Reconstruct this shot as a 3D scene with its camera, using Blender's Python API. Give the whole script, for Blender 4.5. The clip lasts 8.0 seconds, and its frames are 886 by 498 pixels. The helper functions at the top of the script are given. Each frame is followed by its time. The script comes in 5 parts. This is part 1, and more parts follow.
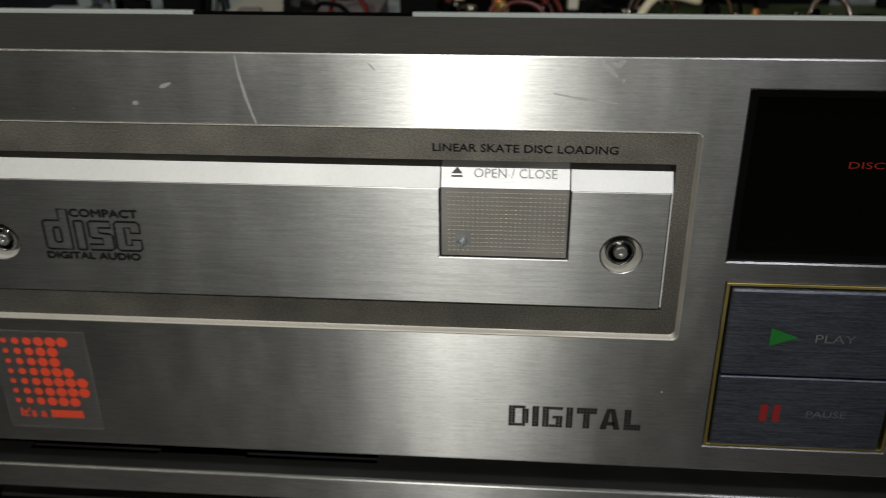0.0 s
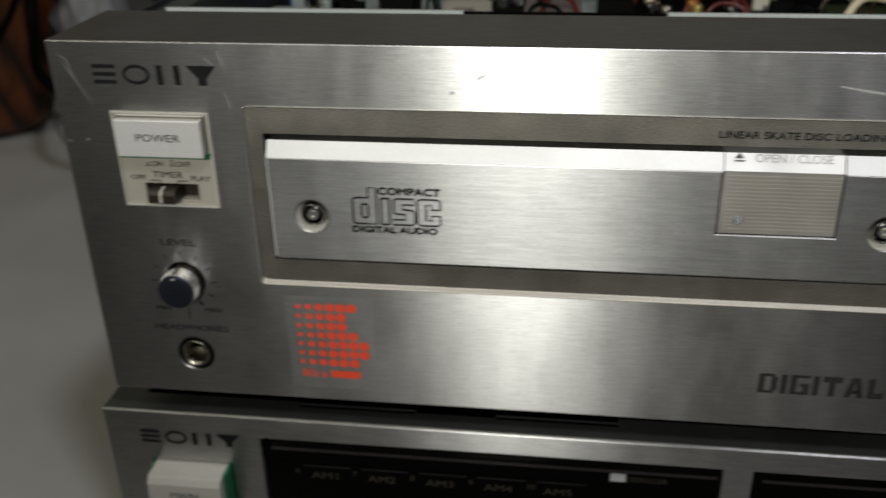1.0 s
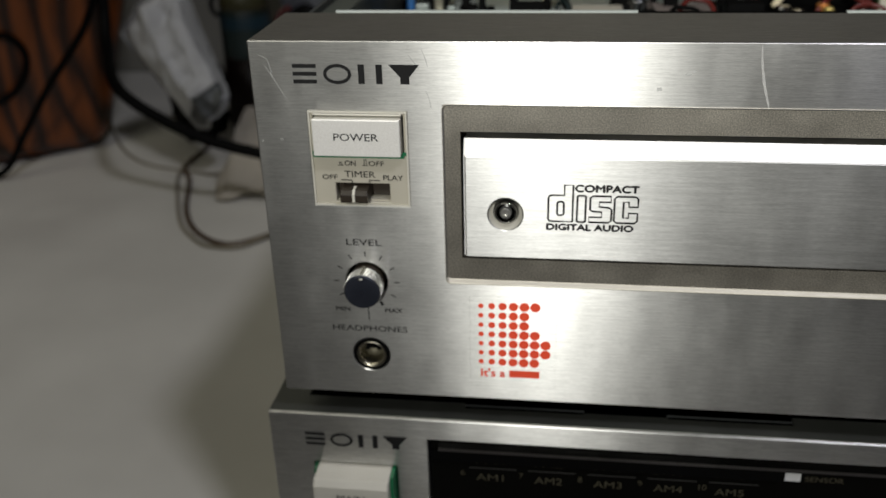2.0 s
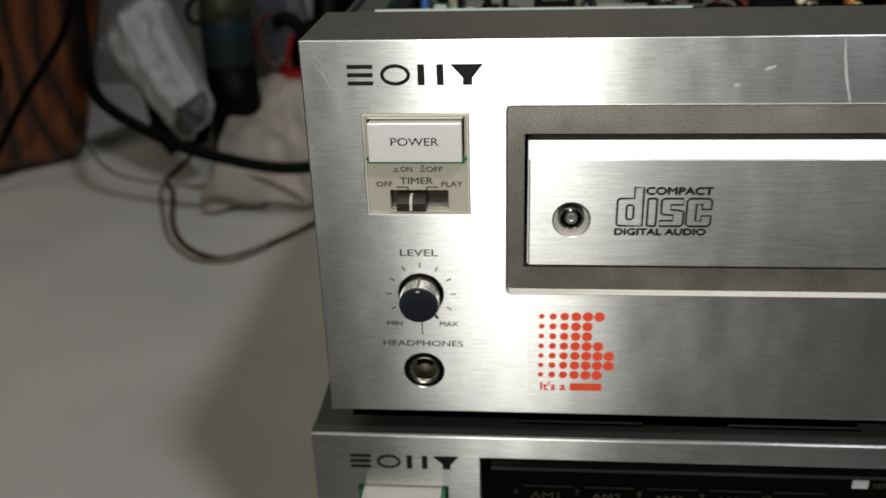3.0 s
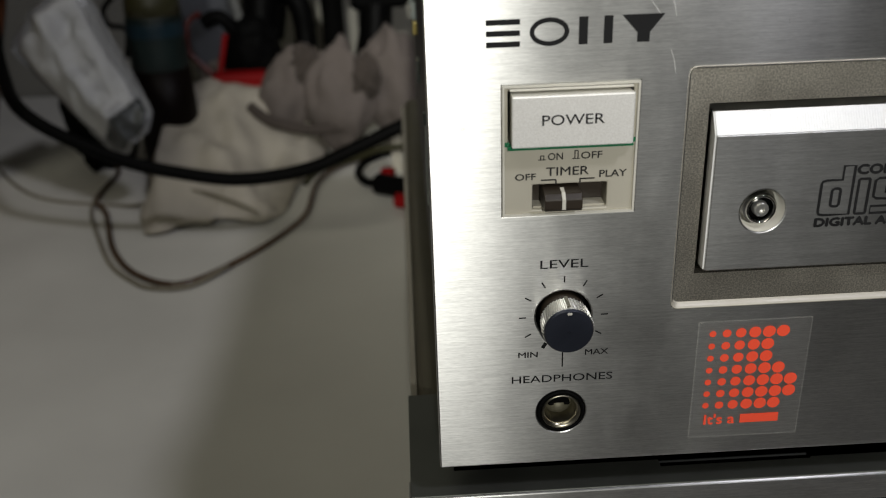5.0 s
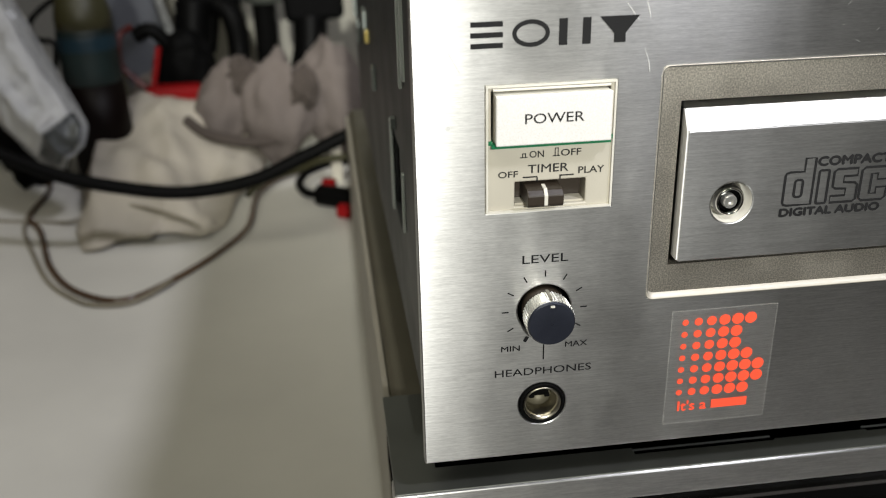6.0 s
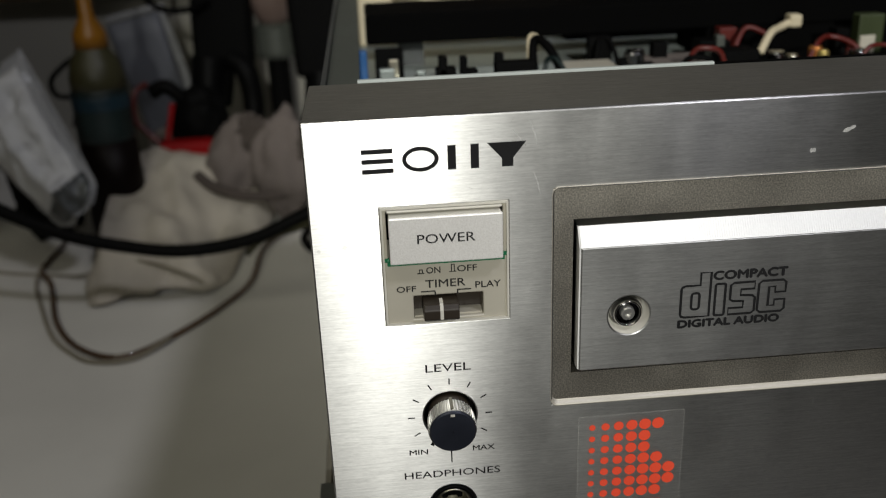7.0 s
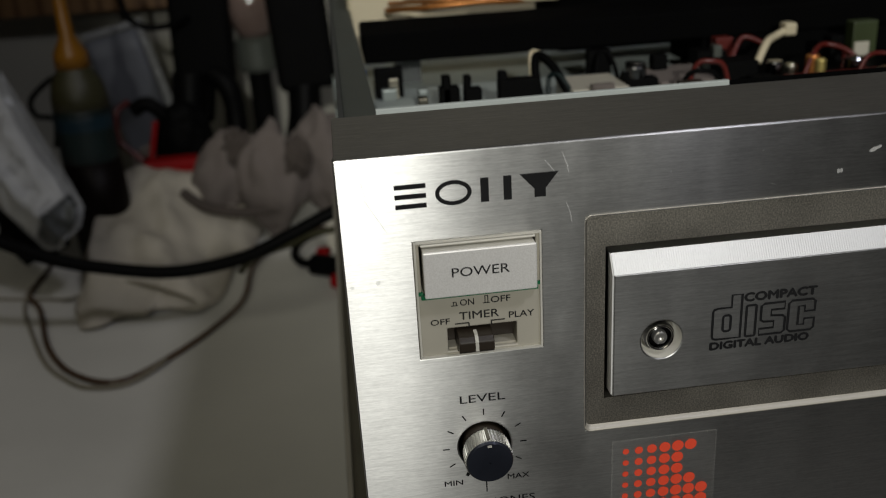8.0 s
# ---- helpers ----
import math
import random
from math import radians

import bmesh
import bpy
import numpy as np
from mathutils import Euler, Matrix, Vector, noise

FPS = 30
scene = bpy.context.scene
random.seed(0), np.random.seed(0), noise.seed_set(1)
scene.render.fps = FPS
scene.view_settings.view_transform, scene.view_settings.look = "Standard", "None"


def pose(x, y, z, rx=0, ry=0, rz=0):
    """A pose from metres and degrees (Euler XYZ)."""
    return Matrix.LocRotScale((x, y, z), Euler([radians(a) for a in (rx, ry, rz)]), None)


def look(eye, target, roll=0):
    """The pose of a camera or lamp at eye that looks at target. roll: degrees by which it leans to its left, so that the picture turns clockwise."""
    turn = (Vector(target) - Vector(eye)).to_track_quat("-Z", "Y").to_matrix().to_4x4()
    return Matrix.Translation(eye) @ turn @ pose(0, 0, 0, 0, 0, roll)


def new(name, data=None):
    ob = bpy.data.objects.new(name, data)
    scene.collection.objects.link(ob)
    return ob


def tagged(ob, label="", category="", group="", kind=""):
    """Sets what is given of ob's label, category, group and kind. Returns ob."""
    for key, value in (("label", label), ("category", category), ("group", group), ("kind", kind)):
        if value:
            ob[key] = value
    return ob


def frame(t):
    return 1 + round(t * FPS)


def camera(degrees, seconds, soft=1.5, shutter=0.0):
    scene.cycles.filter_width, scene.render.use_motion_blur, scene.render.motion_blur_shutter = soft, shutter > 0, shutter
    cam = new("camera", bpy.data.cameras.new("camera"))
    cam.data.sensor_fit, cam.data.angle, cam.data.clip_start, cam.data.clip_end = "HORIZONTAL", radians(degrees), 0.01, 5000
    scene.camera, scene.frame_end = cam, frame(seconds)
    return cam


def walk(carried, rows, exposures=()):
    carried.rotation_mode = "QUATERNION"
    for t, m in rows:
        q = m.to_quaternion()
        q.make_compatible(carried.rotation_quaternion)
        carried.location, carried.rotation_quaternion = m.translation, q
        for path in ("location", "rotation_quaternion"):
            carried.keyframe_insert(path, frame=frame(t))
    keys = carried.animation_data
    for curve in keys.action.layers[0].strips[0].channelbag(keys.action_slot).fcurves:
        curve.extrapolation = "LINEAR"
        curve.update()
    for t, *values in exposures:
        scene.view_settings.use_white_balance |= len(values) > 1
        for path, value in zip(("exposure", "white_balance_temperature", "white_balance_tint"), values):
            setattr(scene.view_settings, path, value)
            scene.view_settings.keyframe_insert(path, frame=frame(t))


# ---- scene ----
LENS = 51.39
PATH = [
    (0, (0.18643, -0.18557, 0.24067), (0.0413, 1.5947, -0.6590), -0.50),
    (0.3, (0.17316, -0.19729, 0.24798), (0.0270, 1.5800, -0.6787), 0.0),
    (0.5, (0.16157, -0.20385, 0.24633), (0.0269, 1.5776, -0.6527), 0.09),
    (0.7, (0.15382, -0.20752, 0.24838), (-0.0178, 1.5637, -0.6645), -0.30),
    (1, (0.13115, -0.21444, 0.24617), (-0.1082, 1.5574, -0.6500), -1.07),
    (1.2, (0.11775, -0.21679, 0.24562), (-0.1631, 1.5501, -0.6484), -1.84),
    (1.5, (0.09850, -0.22241, 0.24262), (-0.1659, 1.5598, -0.6256), -1.23),
    (1.7, (0.09006, -0.22297, 0.24264), (-0.1725, 1.5601, -0.6243), -1.29),
    (2.8, (0.06359, -0.22040, 0.24364), (-0.1184, 1.5805, -0.6069), -1.96),
    (3, (0.05476, -0.21399, 0.23834), (-0.1074, 1.5891, -0.6117), -1.73),
    (3.5, (0.03622, -0.19398, 0.22908), (-0.0724, 1.6136, -0.6200), -2.39),
    (4, (0.02346, -0.18353, 0.22258), (-0.0230, 1.6302, -0.6190), -2.61),
    (4.5, (0.00936, -0.16870, 0.21711), (0.0426, 1.6467, -0.6215), -2.28),
    (4.7, (0.00544, -0.16560, 0.21826), (0.0403, 1.6470, -0.6264), -2.16),
    (5.8, (-0.01365, -0.17004, 0.21640), (0.2003, 1.6427, -0.6011), -1.46),
    (6, (-0.01340, -0.17020, 0.21709), (0.2117, 1.6409, -0.6010), -1.37),
    (6.5, (-0.00305, -0.16902, 0.22108), (0.2150, 1.6423, -0.5983), -1.31),
    (6.7, (0.00710, -0.17208, 0.22214), (0.2287, 1.6519, -0.5677), -1.19),
    (6.8, (0.01178, -0.17271, 0.22518), (0.2110, 1.6617, -0.5464), -1.50),
    (6.9, (0.01455, -0.17242, 0.22992), (0.1818, 1.6711, -0.5274), -1.72),
    (7, (0.01607, -0.17339, 0.23455), (0.1549, 1.6740, -0.5191), -2.19),
    (7.2, (0.01815, -0.17184, 0.23565), (0.1409, 1.6758, -0.5201), -2.70),
    (7.5, (0.01404, -0.17061, 0.23426), (0.1610, 1.6778, -0.5152), -3.09),
    (7.7, (0.00992, -0.16817, 0.23562), (0.1743, 1.6777, -0.5164), -3.73),
    (8, (0.00493, -0.16914, 0.24053), (0.1980, 1.6739, -0.5118), -3.43),
]
cam = camera(LENS, 8.0, soft=1.0, shutter=0.30)
cam.data.dof.use_dof = True
cam.data.dof.focus_distance = 0.197
cam.data.dof.aperture_fstop = 18.0
EXPOSURES = [(0.0, -1.15), (0.5, -1.08), (1.0, -0.88), (1.5, -0.6), (3.0, -0.36), (3.5, -0.38), (4.0, -0.6), (4.5, -0.82), (6.0, 0.58), (6.6, 0.5), (6.8, 0.0), (7.1, -0.7), (7.5, -0.96), (8.0, -1.0)]
walk(cam, [(t, look(eye, target, roll)) for t, eye, target, roll in PATH], EXPOSURES)

# ---- light: dim indoor world, a room lamp above to the front right, an added soft fill, a hand torch from the front ----
world = bpy.data.worlds.new("dim_room")
world.use_nodes = True
world.node_tree.nodes["Background"].inputs["Color"].default_value = (0.9, 0.93, 1.0, 1)
world.node_tree.nodes["Background"].inputs["Strength"].default_value = 0.02
scene.world = world


def lamp(name, kind, m, watts, colour, **settings):
    data = bpy.data.lights.new(name, kind)
    data.energy, data.color = watts, colour
    if kind == "AREA":
        data.shape, data.size = "DISK", settings["size"]
    if kind == "POINT":
        data.shadow_soft_size = settings["size"]
    if kind == "SPOT":
        data.spot_size, data.spot_blend, data.shadow_soft_size = radians(settings["cone"]), settings["blend"], settings["size"]
    ob = new(name, data)
    ob.matrix_world = m
    return ob


lamp("room_lamp_light", "AREA", look((0.68, -0.78, 1.50), (-0.05, 0.15, 0.0)), 9.0, (0.955, 0.955, 1.05), size=0.17)
# Added soft fill with no real source; it lifts the shadowed table.
lamp("table_fill_light", "AREA", look((-0.50, -0.55, 1.30), (-0.24, 0.0, 0.0)), 4.4, (1.0, 0.965, 0.81), size=0.8)
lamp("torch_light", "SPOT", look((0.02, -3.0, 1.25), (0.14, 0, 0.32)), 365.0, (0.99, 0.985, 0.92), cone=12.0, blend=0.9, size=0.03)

# ---- materials ----


def shader(name, colour, rough=0.5, metal=0.0):
    m = bpy.data.materials.new(name)
    m.use_nodes = True
    b = m.node_tree.nodes["Principled BSDF"]
    b.inputs["Base Color"].default_value = (*colour, 1)
    b.inputs["Roughness"].default_value = rough
    b.inputs["Metallic"].default_value = metal
    return m, m.node_tree, b


def spread(t, scale, size=1.0, detail=4.0, coords="Object"):
    """Noise in metres, squeezed along each axis by scale."""
    c, mp, n = t.nodes.new("ShaderNodeTexCoord"), t.nodes.new("ShaderNodeMapping"), t.nodes.new("ShaderNodeTexNoise")
    mp.inputs["Scale"].default_value = scale
    n.inputs["Scale"].default_value, n.inputs["Detail"].default_value = size, detail
    t.links.new(c.outputs[coords], mp.inputs["Vector"])
    t.links.new(mp.outputs["Vector"], n.inputs["Vector"])
    return n.outputs["Fac"]


def ranged(t, fac, lo, hi, a=0.3, b=0.7):
    r = t.nodes.new("ShaderNodeMapRange")
    for key, v in (("From Min", a), ("From Max", b), ("To Min", lo), ("To Max", hi)):
        r.inputs[key].default_value = v
    t.links.new(fac, r.inputs["Value"])
    return r.outputs["Result"]


def between(t, fac, c1, c2):
    m = t.nodes.new("ShaderNodeMix")
    m.data_type = "RGBA"
    m.inputs["A"].default_value, m.inputs["B"].default_value = (*c1, 1), (*c2, 1)
    t.links.new(fac, m.inputs["Factor"])
    return m.outputs["Result"]


def relief(t, b, fac, strength, depth):
    n = t.nodes.new("ShaderNodeBump")
    n.inputs["Strength"].default_value, n.inputs["Distance"].default_value = strength, depth
    t.links.new(fac, n.inputs["Height"])
    t.links.new(n.outputs["Normal"], b.inputs["Normal"])


def plain(name, colour, rough=0.5, metal=0.0, grain=900.0, vary=0.25, bump=0.15, depth=0.0002, gloss=0.5):
    """A surface with fine grain and faint blotches."""
    m, t, b = shader(name, colour, rough, metal)
    b.inputs["Specular IOR Level"].default_value = gloss
    fine, wide = spread(t, (1, 1, 1), grain), spread(t, (1, 1, 1), grain / 25)
    dark = tuple(c * (1 - vary) for c in colour)
    t.links.new(between(t, ranged(t, wide, 0, 1), dark, colour), b.inputs["Base Color"])
    t.links.new(ranged(t, wide, max(0.03, rough - 0.08), min(1, rough + 0.1)), b.inputs["Roughness"])
    relief(t, b, fine, bump, depth)
    return m


def brushed(name, colour, along="x", across="z", tight=0.05, wide=0.40, streak=0.12, bump=0.25, tail=0.32, haze=0.09, haze_rough=0.6, smudge=0.08):
    """Metal brushed along one axis: a tight and a wider gloss, both spread across the brushing, and a dull haze."""
    m, t, b = shader(name, colour, 0.4, 1.0)
    fine = spread(t, tuple(620.0 if a == along else 5600.0 for a in "xyz"), 1.0, 3.0)
    long = spread(t, tuple(130.0 if a == along else 2200.0 for a in "xyz"), 1.0, 2.0)
    smear = spread(t, tuple(85.0 if a == along else 34.0 for a in "xyz"), 1.0, 3.0)
    cloud = spread(t, (38.0, 38.0, 26.0), 1.0, 4.0)
    mix = t.nodes.new("ShaderNodeMath")
    mix.operation = "ADD"
    t.links.new(fine, mix.inputs[0])
    t.links.new(long, mix.inputs[1])
    dark = tuple(c * (1 - streak * 2) for c in colour)
    tone = between(t, ranged(t, mix.outputs[0], 0, 1, 0.75, 1.25), dark, colour)
    bp = t.nodes.new("ShaderNodeBump")
    bp.inputs["Strength"].default_value, bp.inputs["Distance"].default_value = bump, 0.00002
    t.links.new(fine, bp.inputs["Height"])
    v = t.nodes.new("ShaderNodeCombineXYZ")
    for key in "XYZ":
        v.inputs[key].default_value = 1.0 if key.lower() == along else 0.0
    lobes = []
    for thin in (tight, tight * 2.9):
        size, turn = math.sqrt(math.sqrt(thin * wide)), 1 - math.sqrt(thin / wide)
        g = t.nodes.new("ShaderNodeBsdfAnisotropic")
        g.distribution = "BECKMANN"
        g.inputs["Anisotropy"].default_value = turn
        t.links.new(ranged(t, smear, size * 0.975, size * 1.025), g.inputs["Roughness"])
        t.links.new(tone, g.inputs["Color"])
        t.links.new(v.outputs["Vector"], g.inputs["Tangent"])
        t.links.new(bp.outputs["Normal"], g.inputs["Normal"])
        lobes.append(g.outputs["BSDF"])
    b.inputs["Roughness"].default_value = haze_rough
    t.links.new(tone, b.inputs["Base Color"])
    first, both = t.nodes.new("ShaderNodeMixShader"), t.nodes.new("ShaderNodeMixShader")
    wiped = spread(t, tuple(120.0 if a == along else 48.0 for a in "xyz"), 1.0, 4.0)
    blend = t.nodes.new("ShaderNodeMath")
    blend.operation, blend.use_clamp = "ADD", True
    t.links.new(ranged(t, cloud, max(0.0, tail - 0.08), tail + 0.08), blend.inputs[0])
    t.links.new(ranged(t, wiped, -smudge * 0.5, smudge, 0.42, 0.68), blend.inputs[1])
    t.links.new(blend.outputs[0], first.inputs["Fac"])
    t.links.new(lobes[0], first.inputs[1])
    t.links.new(lobes[1], first.inputs[2])
    t.links.new(ranged(t, cloud, haze * 0.75, haze * 1.25), both.inputs["Fac"])
    t.links.new(first.outputs["Shader"], both.inputs[1])
    t.links.new(b.outputs["BSDF"], both.inputs[2])
    t.links.new(both.outputs["Shader"], t.nodes["Material Output"].inputs["Surface"])
    return m


ALU = brushed("brushed_aluminium", (0.74, 0.738, 0.722), tight=0.05, wide=0.385, tail=0.30)
ALU_TRAY = brushed("brushed_tray_aluminium", (0.67, 0.67, 0.66), tight=0.06, wide=0.38, tail=0.42, haze=0.20, haze_rough=0.5)
ALU_TOP = brushed("brushed_aluminium_top", (0.74, 0.72, 0.695), across="y", tight=0.05, wide=0.18, tail=0.16, haze=0.26, haze_rough=0.5)
RIBBED = brushed("ribbed_aluminium", (0.89, 0.89, 0.875), along="z", across="x", tight=0.25, wide=0.30, streak=0.03, bump=0.05)
m_bezel, t_bezel, b_bezel = shader("champagne_blasted_metal", (0.40, 0.365, 0.325), 0.36, 0.97)
t_bezel.links.new(between(t_bezel, ranged(t_bezel, spread(t_bezel, (1, 1, 1), 2900, 2), 0, 1, 0.36, 0.66), (0.44, 0.412, 0.354), (0.80, 0.75, 0.66)), b_bezel.inputs["Base Color"])
t_bezel.links.new(ranged(t_bezel, spread(t_bezel, (1, 1, 1), 90, 4), 0.35, 0.42), b_bezel.inputs["Roughness"])
relief(t_bezel, b_bezel, spread(t_bezel, (1, 1, 1), 4200, 2), 0.45, 0.0001)
BEZEL = m_bezel
BEZEL_LIP = plain("smooth_bezel_lip", (0.56, 0.53, 0.465), 0.50, 0.55, grain=2500, vary=0.1, bump=0.1)
PALE_STEEL = plain("pale_zinc_paint", (0.60, 0.65, 0.62), 0.5, 0.1, grain=500, vary=0.12)
m_satin, t_satin, b_satin = shader("pale_blasted_metal", (0.76, 0.73, 0.69), 0.45, 0.3)
t_satin.links.new(between(t_satin, ranged(t_satin, spread(t_satin, (1, 1, 1), 4000, 2), 0, 1, 0.3, 0.7), (0.84, 0.82, 0.785), (0.97, 0.955, 0.925)), b_satin.inputs["Base Color"])
t_satin.links.new(ranged(t_satin, spread(t_satin, (1, 1, 1), 120, 3), 0.39, 0.45), b_satin.inputs["Roughness"])
relief(t_satin, b_satin, spread(t_satin, (1, 1, 1), 3300, 2), 0.3, 0.00008)
SATIN_IVORY = m_satin
BLUE_CAP = plain("bright_blue_plastic", (0.015, 0.11, 0.32), 0.4, grain=300, vary=0.2)
KNURL = plain("knurled_silver", (0.85, 0.84, 0.80), 0.27, 0.9, grain=1500, vary=0.1)
LIME = plain("clear_green_print", (0.02, 0.22, 0.035), 0.45, grain=900, vary=0.2)
# Key prints are grey instead of black: glare on the cap, put into colour.
EJECT_INK = plain("paled_grey_print", (0.13, 0.13, 0.13), 0.6, grain=900, vary=0.3)
FAINT_INK = plain("faint_grey_print", (0.55, 0.55, 0.55), 0.6, grain=900, vary=0.3)
CREAM = plain("cream_plastic", (0.50, 0.47, 0.39), 0.45, grain=1200, vary=0.08)
BRIGHT_CAP = plain("bright_satin_metal", (0.93, 0.93, 0.92), 0.42, 0.75, grain=1200, vary=0.05)
WHITE_CAP = plain("white_satin_plastic", (0.88, 0.88, 0.86), 0.35, 0.1, grain=1200, vary=0.05)
CREAM_LIGHT = plain("ivory_plastic", (0.66, 0.64, 0.57), 0.40, grain=1200, vary=0.06)
GREEN = plain("green_enamel", (0.01, 0.17, 0.07), 0.35, grain=600, vary=0.2)
INK = plain("black_ink", (0.011, 0.011, 0.012), 0.6, grain=2500, vary=0.4, gloss=0.25)
GREY_INK = plain("grey_ink", (0.030, 0.029, 0.027), 0.6, grain=2500, vary=0.3, gloss=0.3)
RED_INK = plain("fluorescent_red_ink", (1.0, 0.095, 0.04), 0.55, grain=2000, vary=0.03)
BLACK = plain("black_plastic", (0.003, 0.003, 0.003), 0.65, grain=900, vary=0.4, gloss=0.06)
BLACK_MATT = plain("matt_black_paint", (0.0025, 0.0025, 0.0025), 0.9, grain=900, vary=0.4, gloss=0.04)
BROWN_PLASTIC = plain("dark_brown_plastic", (0.035, 0.026, 0.018), 0.4, grain=900)
DIAL_INK = plain("dim_gold_dial_print", (0.055, 0.048, 0.028), 0.5, grain=900, vary=0.3)
SCRATCH = plain("raw_scratched_metal", (0.90, 0.90, 0.88), 0.6, 0.0, grain=1500, vary=0.2)
SCRATCH.node_tree.nodes["Principled BSDF"].inputs["Alpha"].default_value = 0.45
DING = plain("dented_pale_metal", (0.85, 0.85, 0.83), 0.5, 0.0, grain=1500, vary=0.3)
DING.node_tree.nodes["Principled BSDF"].inputs["Alpha"].default_value = 0.16
CHROME = plain("chrome", (0.75, 0.74, 0.72), 0.12, 1.0, grain=700, vary=0.15, bump=0.05)
NICKEL = plain("worn_nickel", (0.42, 0.39, 0.31), 0.25, 1.0, grain=700, vary=0.3, bump=0.1)
SOCKET = plain("dull_olive_metal", (0.17, 0.155, 0.105), 0.5, 0.4, grain=900, vary=0.35)
DARK_CHROME = plain("black_chrome", (0.20, 0.20, 0.205), 0.10, 1.0, grain=700, vary=0.3, bump=0.05)
KNOB_FACE = plain("dark_anodised_metal", (0.05, 0.056, 0.078), 0.35, 0.6, grain=1800, vary=0.3)
BRASS = plain("aged_brass_trim", (0.62, 0.50, 0.17), 0.4, 0.8, grain=700, vary=0.35)
BLUE_METAL = brushed("blue_black_brushed_metal", (0.27, 0.295, 0.36), tight=0.08, wide=0.4, streak=0.25, haze=0.4)
SOOT_GLASS = plain("smoked_display_glass", (0.003, 0.003, 0.0025), 0.10, grain=300, vary=0.3, bump=0.01, gloss=0.25)
ZINC = plain("zinc_plated_steel", (0.42, 0.47, 0.45), 0.42, 0.75, grain=500, vary=0.25)
SHELF_STEEL = plain("grey_green_sheet_steel", (0.50, 0.56, 0.53), 0.45, 0.3, grain=500, vary=0.2)
# Paler than COVER: the table's reflection in the case side, put into colour.
CASE_SIDE = plain("tan_grey_table_reflection", (0.36, 0.335, 0.28), 0.4, grain=900, vary=0.15)
COVER = plain("olive_brown_painted_steel", (0.145, 0.134, 0.098), 0.38, 0.3, grain=1500, vary=0.2, bump=0.3)
DULL_STEEL = plain("dull_greenish_steel", (0.23, 0.24, 0.215), 0.38, 0.8, grain=900, vary=0.2)
OLD_STEEL = plain("tarnished_steel", (0.10, 0.11, 0.095), 0.5, 0.3, grain=500, vary=0.3)
GREY_STEEL = plain("grey_painted_steel", (0.075, 0.08, 0.08), 0.45, 0.4, grain=900, vary=0.25)
CIRCUIT = plain("circuit_board", (0.06, 0.08, 0.03), 0.45, grain=400, vary=0.5)
COPPER = plain("orange_copper", (0.55, 0.22, 0.06), 0.35, 0.7, grain=500, vary=0.3)
RUBBER = plain("black_rubber", (0.0025, 0.0025, 0.0025), 0.5, grain=800, vary=0.4, gloss=0.07)
BROWN_WIRE = plain("brown_wire", (0.11, 0.065, 0.036), 0.16, grain=500, vary=0.45, bump=0.3, gloss=0.9)
PALE_WIRE = plain("beige_wire", (0.28, 0.25, 0.185), 0.5, grain=600, vary=0.3)
CLOTH = plain("cream_cotton_cloth", (0.53, 0.485, 0.40), 0.95, grain=700, vary=0.2, bump=0.9, depth=0.0012)
PINK_CLOTH = plain("pale_pink_cloth", (0.175, 0.147, 0.131), 0.95, grain=700, vary=0.25, bump=0.8, depth=0.0012)
TAUPE = plain("dull_brown_cloth", (0.075, 0.060, 0.050), 0.95, grain=700, vary=0.3, bump=0.7, depth=0.001)
AMBER = plain("amber_plastic", (0.30, 0.125, 0.008), 0.35, grain=200, vary=0.3)
TEAL = plain("teal_label", (0.005, 0.018, 0.018), 0.5, grain=900, vary=0.7)
BLUE_PRINT = plain("blue_print", (0.006, 0.030, 0.048), 0.5, grain=300, vary=0.4)
DARK_LIQUID = plain("dark_brown_bottle", (0.004, 0.0016, 0.0012), 0.5, grain=200, vary=0.4, gloss=0.12)
OLIVE_LABEL = plain("yellowed_label", (0.045, 0.042, 0.016), 0.5, grain=300, vary=0.3)
DARK_RED = plain("dark_red_plastic", (0.11, 0.010, 0.006), 0.4, grain=500, vary=0.3)
PAUSE_RED = plain("dull_red_print", (0.42, 0.03, 0.03), 0.5, grain=900, vary=0.3)
KEY_GREY = plain("grey_key_plastic", (0.60, 0.57, 0.53), 0.42, 0.65, grain=1500, vary=0.12)
SILVER_PRINT = plain("worn_silver_print", (0.62, 0.63, 0.64), 0.3, 0.7, grain=900, vary=0.6, bump=0.4)
RED = plain("red_plastic", (0.26, 0.002, 0.003), 0.6, grain=500, vary=0.3, gloss=0.2)
TABLE = plain("white_laminate", (0.72, 0.705, 0.645), 0.42, grain=350, vary=0.11, bump=0.05)
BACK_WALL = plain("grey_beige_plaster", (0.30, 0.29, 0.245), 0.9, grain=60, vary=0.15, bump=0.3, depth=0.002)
# Unseen walls: dark in colour to stand for the unlit rest of the room.
WALL = plain("unlit_wall_plaster", (0.20, 0.195, 0.18), 0.9, grain=60, vary=0.12, bump=0.3, depth=0.002)
CEILING = plain("grey_ceiling_paint", (0.34, 0.34, 0.33), 0.9, grain=40, vary=0.06, bump=0.2, depth=0.002)
CARPET = plain("grey_floor", (0.16, 0.15, 0.14), 0.9, grain=150, vary=0.3, bump=0.5, depth=0.003)
PAPER = plain("white_printed_paper", (0.54, 0.545, 0.55), 0.7, grain=300, vary=0.15)
FILM = plain("clear_crinkled_film", (0.31, 0.315, 0.32), 0.25, grain=120, vary=0.2, bump=0.6, depth=0.004)
